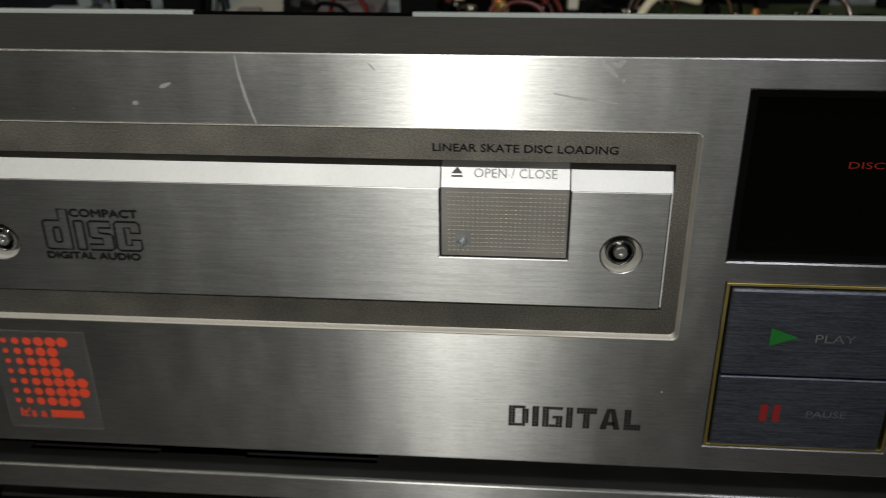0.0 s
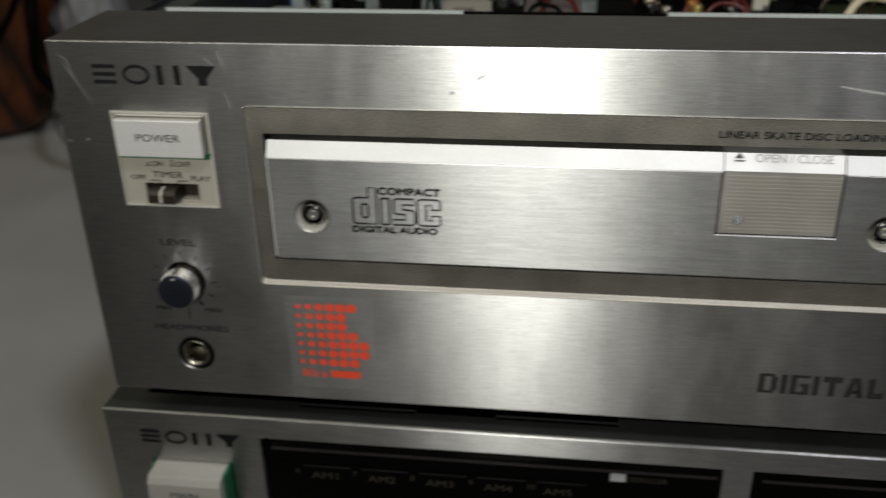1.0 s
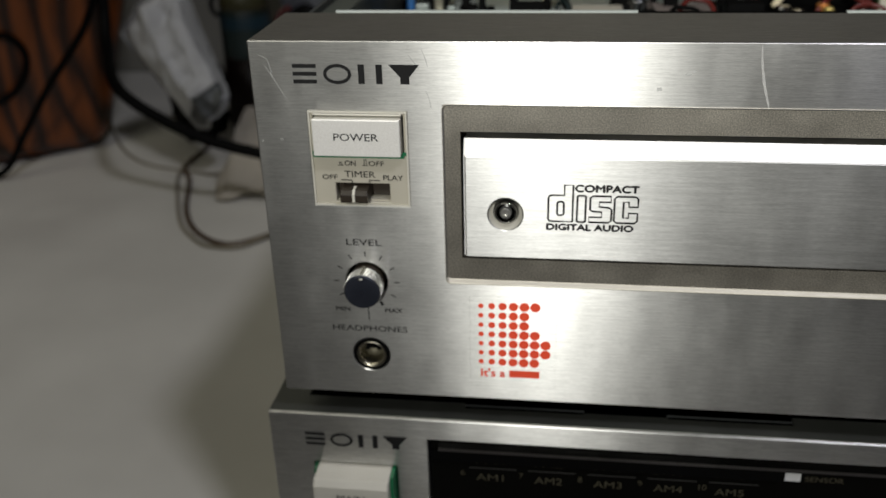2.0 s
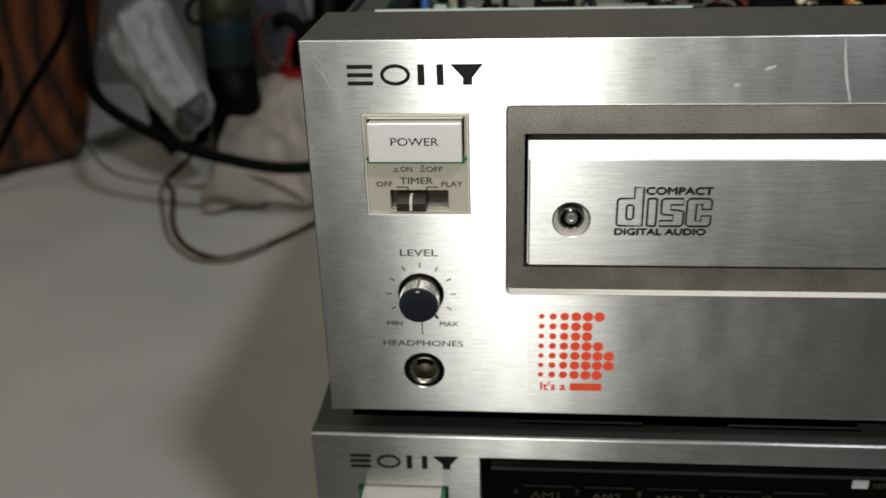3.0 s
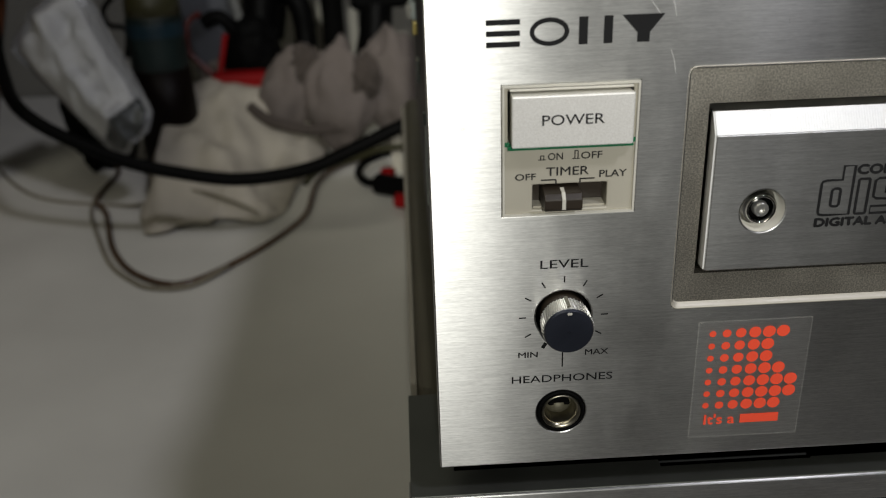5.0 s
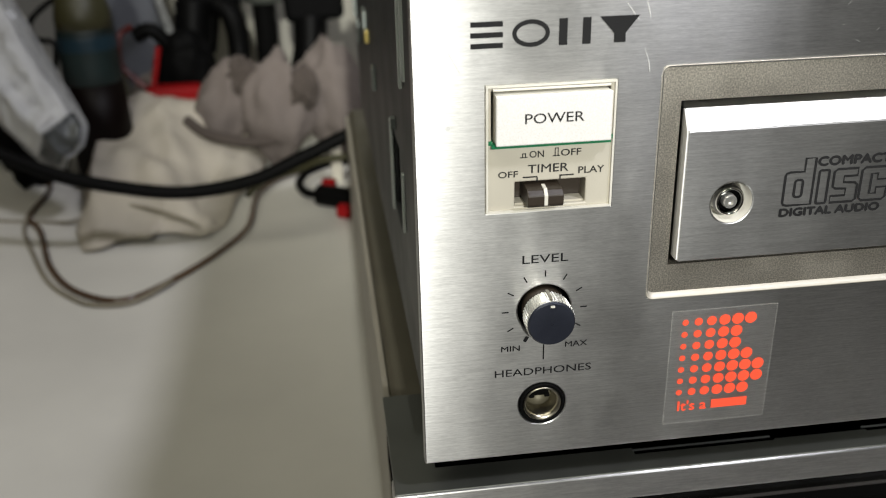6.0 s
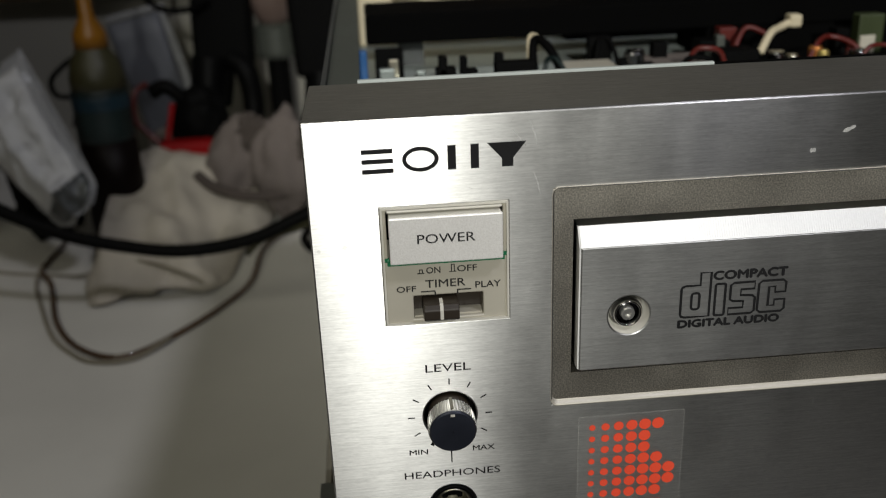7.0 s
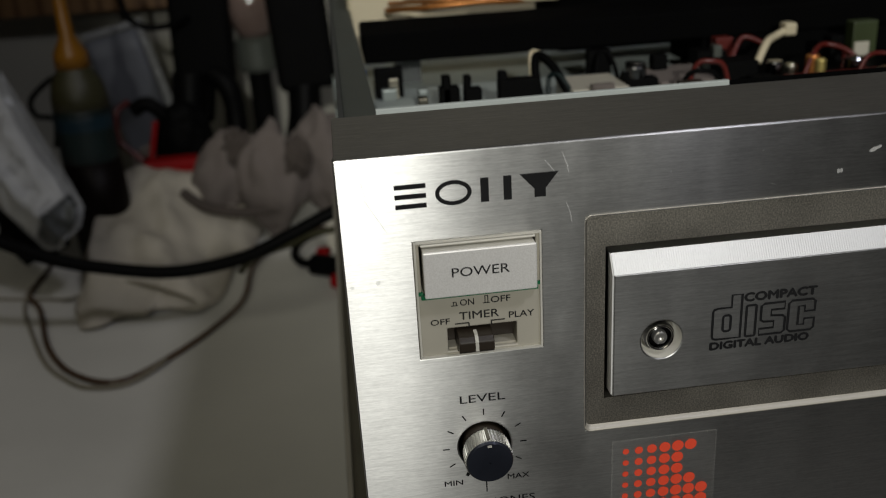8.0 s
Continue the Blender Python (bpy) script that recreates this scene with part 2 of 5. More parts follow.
GREY_FOAM = plain("pale_blue_grey_plastic", (0.14, 0.148, 0.17), 0.5, grain=100, vary=0.3)
BEIGE = plain("yellowed_ivory_plastic", (0.66, 0.58, 0.40), 0.5, grain=300, vary=0.15)


def wood_material(name, c1, c2):
    m, t, b = shader(name, c1, 0.38)
    c, mp, w = t.nodes.new("ShaderNodeTexCoord"), t.nodes.new("ShaderNodeMapping"), t.nodes.new("ShaderNodeTexWave")
    mp.inputs["Scale"].default_value = (1, 1, 0.07)
    w.inputs["Scale"].default_value, w.inputs["Distortion"].default_value = 17, 9
    w.inputs["Detail"].default_value, w.inputs["Detail Scale"].default_value = 5, 1.6
    t.links.new(c.outputs["Object"], mp.inputs["Vector"])
    t.links.new(mp.outputs["Vector"], w.inputs["Vector"])
    t.links.new(between(t, w.outputs["Fac"], c1, c2), b.inputs["Base Color"])
    relief(t, b, spread(t, (200, 200, 20), 1.0), 0.2, 0.0005)
    return m


WOOD = wood_material("orange_brown_wood", (0.018, 0.0045, 0.0012), (0.21, 0.055, 0.009))
SHELF_WOOD = wood_material("dark_brown_wood", (0.07, 0.035, 0.015), (0.16, 0.09, 0.04))

m_clear, t_clear, b_clear = shader("clear_sticker_film", (0.93, 0.92, 0.88), 0.22)
b_clear.inputs["Alpha"].default_value = 0.012
STICKER = m_clear
m_rim, t_rim, b_rim = shader("sticker_rim_film", (0.9, 0.88, 0.82), 0.4)
b_rim.inputs["Alpha"].default_value = 0.11
STICKER_RIM = m_rim
m_glass, t_glass, b_glass = shader("clear_lens", (0.75, 0.85, 0.9), 0.08)
b_glass.inputs["Transmission Weight"].default_value = 0.7
LENS_GLASS = m_glass
BULB_GLASS = plain("dusky_pink_glass", (0.20, 0.145, 0.125), 0.12, grain=60, vary=0.4, bump=0.15, depth=0.002)
m_led, t_led, b_led = shader("dim_red_segment", (0.25, 0.01, 0.005), 0.5)
b_led.inputs["Emission Color"].default_value = (1.0, 0.05, 0.02, 1)
b_led.inputs["Emission Strength"].default_value = 0.025
RED_GLOW = m_led

# ---- mesh helpers ----


def base_of(ob):
    while ob.parent:
        ob = ob.parent
    return ob.location


def thing(name, at, label, category, group="", kind=""):
    e = new(name)
    e.empty_display_size = 0.01
    e.location = at
    return tagged(e, label, category, group, kind)


def part(name, bm, material, parent=None, label="", smooth=False, bevel=0.0, segments=2):
    me = bpy.data.meshes.new(name)
    if parent:
        bmesh.ops.translate(bm, verts=bm.verts, vec=-Vector(base_of(parent)))
    bmesh.ops.recalc_face_normals(bm, faces=bm.faces)
    for f in bm.faces:
        f.smooth = smooth
    bm.to_mesh(me)
    bm.free()
    me.materials.append(material)
    ob = new(name, me)
    ob.parent = parent
    if bevel:
        mod = ob.modifiers.new("edge", "BEVEL")
        mod.width, mod.segments, mod.limit_method, mod.angle_limit = bevel, segments, "ANGLE", radians(35)
    if label:
        ob["label"] = label
    return ob


def box(x0, x1, y0, y1, z0, z1, bm=None):
    bm = bm or bmesh.new()
    r = bmesh.ops.create_cube(bm, size=1)
    for v in r["verts"]:
        v.co = Vector((x0 + (v.co.x + 0.5) * (x1 - x0), y0 + (v.co.y + 0.5) * (y1 - y0), z0 + (v.co.z + 0.5) * (z1 - z0)))
    return bm


def prism(outline, x0, x1, bm=None):
    """An outline of (y, z) drawn out along x."""
    bm = bm or bmesh.new()
    a = [bm.verts.new((x0, y, z)) for y, z in outline]
    b = [bm.verts.new((x1, y, z)) for y, z in outline]
    bm.faces.new(a), bm.faces.new(b[::-1])
    for i in range(len(a)):
        j = (i + 1) % len(a)
        bm.faces.new((a[i], a[j], b[j], b[i]))
    return bm


def lathe(x, y, z, profile, steps=48, bm=None, axis="y", wobble=None, caps=(True, True)):
    """Turned round an axis through (x, y, z): profile of (radius, distance along the axis)."""
    bm = bm or bmesh.new()
    rings = []
    for k, (r, d) in enumerate(profile):
        ring = []
        for i in range(steps):
            a = 2 * math.pi * i / steps
            q = r * (wobble(i, k) if wobble else 1.0)
            u, w = q * math.cos(a), q * math.sin(a)
            ring.append(bm.verts.new((x + u, y + d, z + w) if axis == "y" else (x + u, y + w, z + d)))
        rings.append(ring)
    for p, q in zip(rings, rings[1:]):
        for i in range(steps):
            j = (i + 1) % steps
            bm.faces.new((p[i], p[j], q[j], q[i]))
    for ring, r, cap in ((rings[0], profile[0][0], caps[0]), (rings[-1], profile[-1][0], caps[1])):
        if cap and r > 2e-4:
            bm.faces.new(ring)
    bmesh.ops.remove_doubles(bm, verts=bm.verts, dist=1e-7)
    return bm


def plate(x0, x1, z0, z1, y0, y1, holes, rounds=()):
    """An upright plate with rectangular openings (x0, x1, z0, z1) right through it, and round ones (x, z, radius, depth)."""
    patches = [(x - 1.2 * r, x + 1.2 * r, z - 1.2 * r, z + 1.2 * r) for x, z, r, d in rounds]
    every = list(holes) + patches
    xs = sorted({x0, x1, *(h[0] for h in every), *(h[1] for h in every)})
    zs = sorted({z0, z1, *(h[2] for h in every), *(h[3] for h in every)})
    bm, made = bmesh.new(), {}

    def inside(i, k, some):
        cx, cz = (xs[i] + xs[i + 1]) / 2, (zs[k] + zs[k + 1]) / 2
        return any(h[0] < cx < h[1] and h[2] < cz < h[3] for h in some)

    def solid(i, k):
        return 0 <= i < len(xs) - 1 and 0 <= k < len(zs) - 1 and not inside(i, k, holes)

    def vert(i, k, y):
        if (i, k, y) not in made:
            made[i, k, y] = bm.verts.new((xs[i], y, zs[k]))
        return made[i, k, y]

    for i in range(len(xs) - 1):
        for k in range(len(zs) - 1):
            if not solid(i, k) or inside(i, k, patches):
                continue
            for y in (y0, y1):
                bm.faces.new([vert(i, k, y), vert(i + 1, k, y), vert(i + 1, k + 1, y), vert(i, k + 1, y)])
            for di, dk, p, q in ((-1, 0, (i, k), (i, k + 1)), (1, 0, (i + 1, k), (i + 1, k + 1)), (0, -1, (i, k), (i + 1, k)), (0, 1, (i, k + 1), (i + 1, k + 1))):
                if not solid(i + di, k + dk):
                    bm.faces.new([vert(*p, y0), vert(*q, y0), vert(*q, y1), vert(*p, y1)])
    for x, z, r, d in rounds:
        n, rows = 48, [[], [], []]
        for i in range(n):
            c, e = math.cos(2 * math.pi * i / n), math.sin(2 * math.pi * i / n)
            k = 1.2 * r / max(abs(c), abs(e))
            for row, q, y in zip(rows, (k, r, r), (y0, y0, y0 + d)):
                row.append(bm.verts.new((x + q * c, y, z + q * e)))
        for a, b in zip(rows, rows[1:]):
            for i in range(n):
                bm.faces.new((a[i], a[(i + 1) % n], b[(i + 1) % n], b[i]))
    bmesh.ops.remove_doubles(bm, verts=bm.verts, dist=1e-6)
    return bm


def frame_ring(outer, inner, y0, y1, radius=0.0015):
    """A flat frame with rounded outer corners and a square opening."""
    x0, x1, z0, z1 = outer
    pts = []
    for cx, cz, a0 in ((x1 - radius, z1 - radius, 0), (x0 + radius, z1 - radius, 90), (x0 + radius, z0 + radius, 180), (x1 - radius, z0 + radius, 270)):
        for s in range(5):
            a = radians(a0 + s * 22.5)
            pts.append((cx + radius * math.cos(a), cz + radius * math.sin(a)))
    u0, u1, w0, w1 = inner
    ins = [(u1, w1)] * 5 + [(u0, w1)] * 5 + [(u0, w0)] * 5 + [(u1, w0)] * 5
    bm = bmesh.new()
    rows = [[bm.verts.new((x, y, z)) for x, z in row] for row, y in ((pts, y1), (pts, y0), (ins, y0), (ins, y1))]
    n = len(pts)
    for a, b in zip(rows, rows[1:]):
        for i in range(n):
            j = (i + 1) % n
            bm.faces.new((a[i], a[j], b[j], b[i]))
    bmesh.ops.remove_doubles(bm, verts=bm.verts, dist=1e-7)
    return bm


def words(body, x0, x1, z0, z1, material, parent, y=-0.0001, weight=0.0, m=None, name="lettering", label="", bold=0.0):
    """Printed words, stretched into a box of the upright plane y, or of the plane of m."""
    cu = bpy.data.curves.new("words", "FONT")
    cu.body, cu.offset, cu.resolution_u = body, weight, 3
    ob = new("words", cu)
    bpy.context.view_layer.update()
    me = bpy.data.meshes.new_from_object(ob.evaluated_get(bpy.context.evaluated_depsgraph_get()))
    bpy.data.objects.remove(ob)
    bpy.data.curves.remove(cu)
    bm = bmesh.new()
    bm.from_mesh(me)
    bpy.data.meshes.remove(me)
    lo = [min(v.co[i] for v in bm.verts) for i in (0, 1)]
    hi = [max(v.co[i] for v in bm.verts) for i in (0, 1)]
    for v in bm.verts:
        u = x0 + (v.co.x - lo[0]) / (hi[0] - lo[0]) * (x1 - x0)
        w = z0 + (v.co.y - lo[1]) / (hi[1] - lo[1]) * (z1 - z0)
        v.co = m @ Vector((u, 0, w)) if m else Vector((u, y, w))
    if bold:
        for n, (du, dw) in enumerate(((1, 0), (-1, 0), (0, 1), (0, -1))):
            more = bmesh.ops.duplicate(bm, geom=[f for f in bm.faces if not f.tag])["geom"]
            for f in more:
                if isinstance(f, bmesh.types.BMFace):
                    f.tag = True
            bmesh.ops.translate(bm, verts=[v for v in more if isinstance(v, bmesh.types.BMVert)], vec=Vector((du * bold, -0.000004 * (n + 1), dw * bold)))
    return part(name, bm, material, parent, label)


def bar(x0, x1, z0, z1, material, parent, y=-0.0001, name="printed_bar", m=None, bm=None, join=False):
    bm = bm or bmesh.new()
    vs = [Vector((x, y if not m else 0, z)) for x, z in ((x0, z0), (x1, z0), (x1, z1), (x0, z1))]
    bm.faces.new([bm.verts.new(m @ v if m else v) for v in vs])
    return bm if join else part(name, bm, material, parent)


def stroke(points, width, y, bm=None, closed=False):
    """A flat line of one width through (x, z) points of an upright plane."""
    bm = bm or bmesh.new()
    n = len(points)
    left, right = [], []
    for i, p in enumerate(points):
        a = points[i - 1] if (i or closed) else p
        b = points[(i + 1) % n] if (i < n - 1 or closed) else p
        d = Vector((b[0] - a[0], b[1] - a[1]))
        d.normalize()
        k = Vector((-d.y, d.x)) * width / 2
        left.append(bm.verts.new((p[0] + k.x, y, p[1] + k.y)))
        right.append(bm.verts.new((p[0] - k.x, y, p[1] - k.y)))
    for i in range(n if closed else n - 1):
        j = (i + 1) % n
        bm.faces.new((left[i], left[j], right[j], right[i]))
    return bm


def rounded(x0, x1, z0, z1, r, steps=4):
    pts = []
    for cx, cz, a0 in ((x1 - r, z1 - r, 0), (x0 + r, z1 - r, 90), (x0 + r, z0 + r, 180), (x1 - r, z0 + r, 270)):
        for s in range(steps + 1):
            a = radians(a0 + s * 90 / steps)
            pts.append((cx + r * math.cos(a), cz + r * math.sin(a)))
    return pts


def disc(x, z, r, y, bm, steps=16, flat=1.0):
    bm.faces.new([bm.verts.new((x + r * math.cos(2 * math.pi * i / steps), y, z + flat * r * math.sin(2 * math.pi * i / steps))) for i in range(steps)])
    return bm


def tube(points, radius, steps=10, bm=None, fine=6):
    """A round cable along a smooth line through the points."""
    bm = bm or bmesh.new()
    P = [Vector(p) for p in points]
    line = []
    for i in range(len(P) - 1):
        p0, p1, p2, p3 = P[max(i - 1, 0)], P[i], P[i + 1], P[min(i + 2, len(P) - 1)]
        for s in range(fine):
            t = s / fine
            line.append(0.5 * ((2 * p1) + (p2 - p0) * t + (2 * p0 - 5 * p1 + 4 * p2 - p3) * t * t + (3 * p1 - p0 - 3 * p2 + p3) * t ** 3))
    line.append(P[-1])
    rings = []
    side = None
    for i, p in enumerate(line):
        d = (line[min(i + 1, len(line) - 1)] - line[max(i - 1, 0)]).normalized()
        side = (side - d * side.dot(d)).normalized() if side else d.orthogonal().normalized()
        up = d.cross(side)
        rings.append([bm.verts.new(p + radius * (math.cos(a) * side + math.sin(a) * up)) for a in (2 * math.pi * k / steps for k in range(steps))])
    for a, b in zip(rings, rings[1:]):
        for i in range(steps):
            j = (i + 1) % steps
            bm.faces.new((a[i], a[j], b[j], b[i]))
    bm.faces.new(rings[0][::-1]), bm.faces.new(rings[-1])
    return bm


def lump(cx, cy, cz, rx, ry, rz, seed, rough=0.25, freq=2.2, flat=None):
    """A soft heap: a ball pushed about by noise, cut level at the height flat."""
    bm = bmesh.new()
    bmesh.ops.create_icosphere(bm, subdivisions=4, radius=1)
    for v in bm.verts:
        n = v.co.normalized()
        k = 1 + rough * noise.noise(n * freq + Vector((seed, seed * 0.7, 3.1))) + rough * 0.4 * noise.noise(n * freq * 3 + Vector((seed, 5, seed)))
        v.co = Vector((cx + n.x * k * rx, cy + n.y * k * ry, cz + n.z * k * rz))
        if flat is not None and v.co.z < flat:
            v.co.z = flat
    return bm


TOP = -0.018  # height of the table top


def brand_marks(x0, x1, z0, z1, parent, y):
    """Four plain dark shapes where the maker's name stands."""
    w, h = x1 - x0, z1 - z0
    bm = bmesh.new()
    for k in (0.0, 0.4, 0.8):
        bar(x0, x0 + 0.19 * w, z0 + k * h, z0 + (k + 0.2) * h, INK, parent, y, bm=bm, join=True)
    stroke([(x0 + (0.355 + 0.098 * math.cos(a)) * w, z0 + (0.5 + 0.43 * math.sin(a)) * h) for a in (math.pi * k / 16 for k in range(32))], 0.17 * h, y, bm, True)
    bar(x0 + 0.52 * w, x0 + 0.57 * w, z0, z1, INK, parent, y, bm=bm, join=True)
    bar(x0 + 0.66 * w, x0 + 0.71 * w, z0, z1, INK, parent, y, bm=bm, join=True)
    bm.faces.new([bm.verts.new((x0 + u * w, y, z0 + v * h)) for u, v in ((0.76, 1), (0.85, 0.35), (0.85, 0), (0.92, 0), (0.92, 0.35), (1, 1))])
    return part("brand_mark", bm, INK, parent, "black printed brand mark")


# ---- the room ----


def slab(name, material, x0, x1, y0, y1, z0, z1, label):
    return tagged(part(name, box(x0, x1, y0, y1, z0, z1), material), label, name.split("_")[0], kind="structure")


slab("floor", CARPET, -2.2, 2.4, -3.6, 0.86, -0.80, -0.75, "grey floor of the room under the table")
slab("ceiling", CEILING, -2.2, 2.4, -3.6, 0.86, 1.75, 1.80, "grey painted ceiling of the small room")
slab("wall_north", BACK_WALL, -2.2, 2.4, 0.76, 0.86, -0.75, 1.75, "grey beige plaster wall behind the table")
# These three walls stay out of view and are kept dark against bounce.
slab("wall_south", WALL, -2.2, 2.4, -3.7, -3.6, -0.75, 1.75, "unseen room wall, darkened to bounce less light")
slab("wall_west", WALL, -2.3, -2.2, -3.6, 0.76, -0.75, 1.75, "unseen room wall, darkened to bounce less light")
slab("wall_east", WALL, 2.4, 2.5, -3.6, 0.76, -0.75, 1.75, "unseen room wall, darkened to bounce less light")

table = thing("table", (0, 0.15, -0.75), "white laminate table with cables and clutter on it", "table")
part("tabletop", box(-0.95, 1.05, -0.06, 0.755, TOP - 0.03, TOP), TABLE, table, bevel=0.004)
for x in (-0.9, 0.94):
    for y in (-0.02, 0.68):
        part("leg", box(x, x + 0.05, y, y + 0.05, -0.75, TOP - 0.03), GREY_STEEL, table, bevel=0.004)

# ---- the receiver under the player ----
rx0, rx1, rf = -0.0049, 0.3500, 0.0015
receiver = thing("stereo_receiver", (0.17, 0.17, TOP), "silver brushed aluminium stereo receiver with black dial windows", "receiver")
rp = plate(rx0, rx1, TOP + 0.007, 0.0772, rf, 0.0084, [(0.0445, 0.1820, 0.010, 0.0697), (0.1905, 0.3420, 0.010, 0.0697), (0.0085, 0.0345, 0.036, 0.0590)])
part("front_panel", rp, ALU, receiver, "brushed aluminium front panel", bevel=0.0004)
part("case", box(rx0 + 0.0030, rx1 - 0.0030, 0.0445, 0.352, TOP + 0.008, 0.0745), COVER, receiver, "olive brown painted steel cover", bevel=0.003, segments=3)
part("case_side", box(rx0 + 0.0010, rx0 + 0.0029, 0.0450, 0.3440, TOP + 0.009, 0.0722), CASE_SIDE, receiver, "tan grey case side, paled for table reflection", bevel=0.0004)
for x in (0.02, 0.31):
    for y in (0.05, 0.31):
        part("foot", lathe(x, y, TOP, [(0.011, 0), (0.012, 0.003), (0.010, 0.008)], 24, axis="z"), RUBBER, receiver, smooth=True)
# Besides the vents, wide slots stand in for the shadow under the player.
bm = plate(rx0 + 0.0004, rx1 - 0.0004, 0.0021, 0.0440, 0.0762, 0.0774, [(0.0060, 0.3440, 0.0123, 0.0300), (0.0060, 0.0552, 0.0110, 0.0300), (0.0552, 0.0914, 0.0084, 0.0300), (0.0914, 0.1160, 0.0090, 0.0300), (0.1160, 0.1522, 0.0084, 0.0300)])
for v in bm.verts:
    v.co.y, v.co.z = v.co.z, v.co.y
part("top_plate", bm, DULL_STEEL, receiver, "brushed metal upper edge with vents and shade slots", bevel=0.0002)
# Black behind the vents, and in place of the player's shadow.
part("vent_shade_fill", box(rx0 + 0.001, rx1 - 0.001, 0.0086, 0.0440, 0.0560, 0.0700), BLACK_MATT, receiver, "black fill for vents and the shaded gap")
for x in (0.0552, 0.1160):
    part("vent_lip", prism([(0.0108, 0.0760), (0.0108, 0.0768), (0.0111, 0.0768), (0.0111, 0.0760)], x - 0.0002, x + 0.0362), GREY_STEEL, receiver, "bare metal vent lip")
brand_marks(0.0062, 0.0382, 0.0655, 0.0702, receiver, rf - 0.0001)
for x0, x1 in ((0.0445, 0.1820), (0.1905, 0.3420)):
    w = part("dial_window", box(x0 + 0.0004, x1 - 0.0004, rf + 0.0022, rf + 0.012, 0.0104, 0.0693), SOOT_GLASS, receiver, "glossy black dial window")
    part("dial_rail", box(x0 + 0.003, x1 - 0.001, rf + 0.0008, rf + 0.0022, 0.0652, 0.0663), CHROME, w, "thin bright metal line")
for i in range(5):
    x = 0.0590 + i * 0.0180
    words(f"FM{i + 1}", x, x + 0.0085, 0.0605, 0.0630, DIAL_INK, receiver, rf + 0.0020)
    words(f"AM{i + 1}", x, x + 0.0085, 0.0540, 0.0565, DIAL_INK, receiver, rf + 0.0020)
    words(str(6 + i) if i < 4 else "10", x - 0.0048, x - 0.0035 + (0.001 if i == 4 else 0), 0.0556, 0.0576, DIAL_INK, receiver, rf + 0.0020)
    part("preset_line", bar(x - 0.002, x + 0.0125, 0.0585, 0.0589, GREY_INK, receiver, rf + 0.0020, join=True), GREY_INK, receiver)
part("dial_mask", box(0.0449, 0.1490, rf + 0.0010, rf + 0.0018, 0.0614, 0.0648), BLACK_MATT, receiver, "black strip over the dial")
part("sensor_symbol", bar(0.1505, 0.1550, 0.0610, 0.0640, PAPER, receiver, rf + 0.0020, join=True), PAPER, receiver, "white sensor symbol")
words("SENSOR", 0.1562, 0.1672, 0.0612, 0.0630, DIAL_INK, receiver, rf + 0.0020)
rb = part("power_button", prism([(rf + 0.008, 0.0365), (rf - 0.0075, 0.0375), (rf - 0.0085, 0.0390), (rf - 0.0085, 0.0560), (rf - 0.0070, 0.0582), (rf + 0.008, 0.0585)], 0.0095, 0.0330), CREAM_LIGHT, receiver, "ivory plastic main power button", bevel=0.0006)
part("button_edge", box(0.0089, 0.0094, rf - 0.0030, rf + 0.006, 0.0370, 0.0584), GREEN, rb, "green button edge")
part("button_edge", box(0.0331, 0.0341, rf - 0.0050, rf + 0.006, 0.0370, 0.0584), GREEN, rb, "green button edge")
words("MAIN", 0.0170, 0.0256, 0.0515, 0.0535, GREY_INK, rb, rf - 0.0087)
words("POWER", 0.0158, 0.0268, 0.0485, 0.0505, GREY_INK, rb, rf - 0.0087)

# ---- the disc player ----
px0, px1, pz0, pz1 = 0.0025, 0.3580, 0.0870, 0.1915
player = thing("disc_player", (0.18, 0.16, 0.0760), "silver brushed aluminium disc player with its lid off", "disc player")
BZ = (0.0515, 0.2262, 0.1245, 0.1757)
# Lower edge dropped so a dark gap stands for the tray's shadow line.
OPEN = (0.0562, 0.2213, 0.1323, 0.1682)
PW = (0.0168, 0.0425, 0.1473, 0.1733)
DW = (0.2345, 0.3470, 0.1457, 0.1850)
PB = (0.2352, 0.2785, 0.0945, 0.1405)
JX, JZ = 0.0293, 0.1005
KX, KZ = 0.0293, 0.1243
holes = [(BZ[0] + 0.0006, BZ[1] - 0.0006, BZ[2] + 0.0006, BZ[3] - 0.0006), PW, DW, PB]
part("front_panel", plate(px0, px1, pz0, pz1, 0.0, 0.0030, holes, [(JX, JZ, 0.0053, 0.020), (KX, KZ, 0.0058, 0.006)]), ALU, player, "brushed aluminium front panel with scratches", bevel=0.0005)
part("top_strip", box(px0 + 0.0003, px1 - 0.0003, 0.00055, 0.0342, pz1 - 0.0010, pz1 + 0.00003), ALU_TOP, player, "brushed metal upper edge", bevel=0.0002)
brand_marks(0.0138, 0.0463, 0.1806, 0.1856, player, -0.0001)

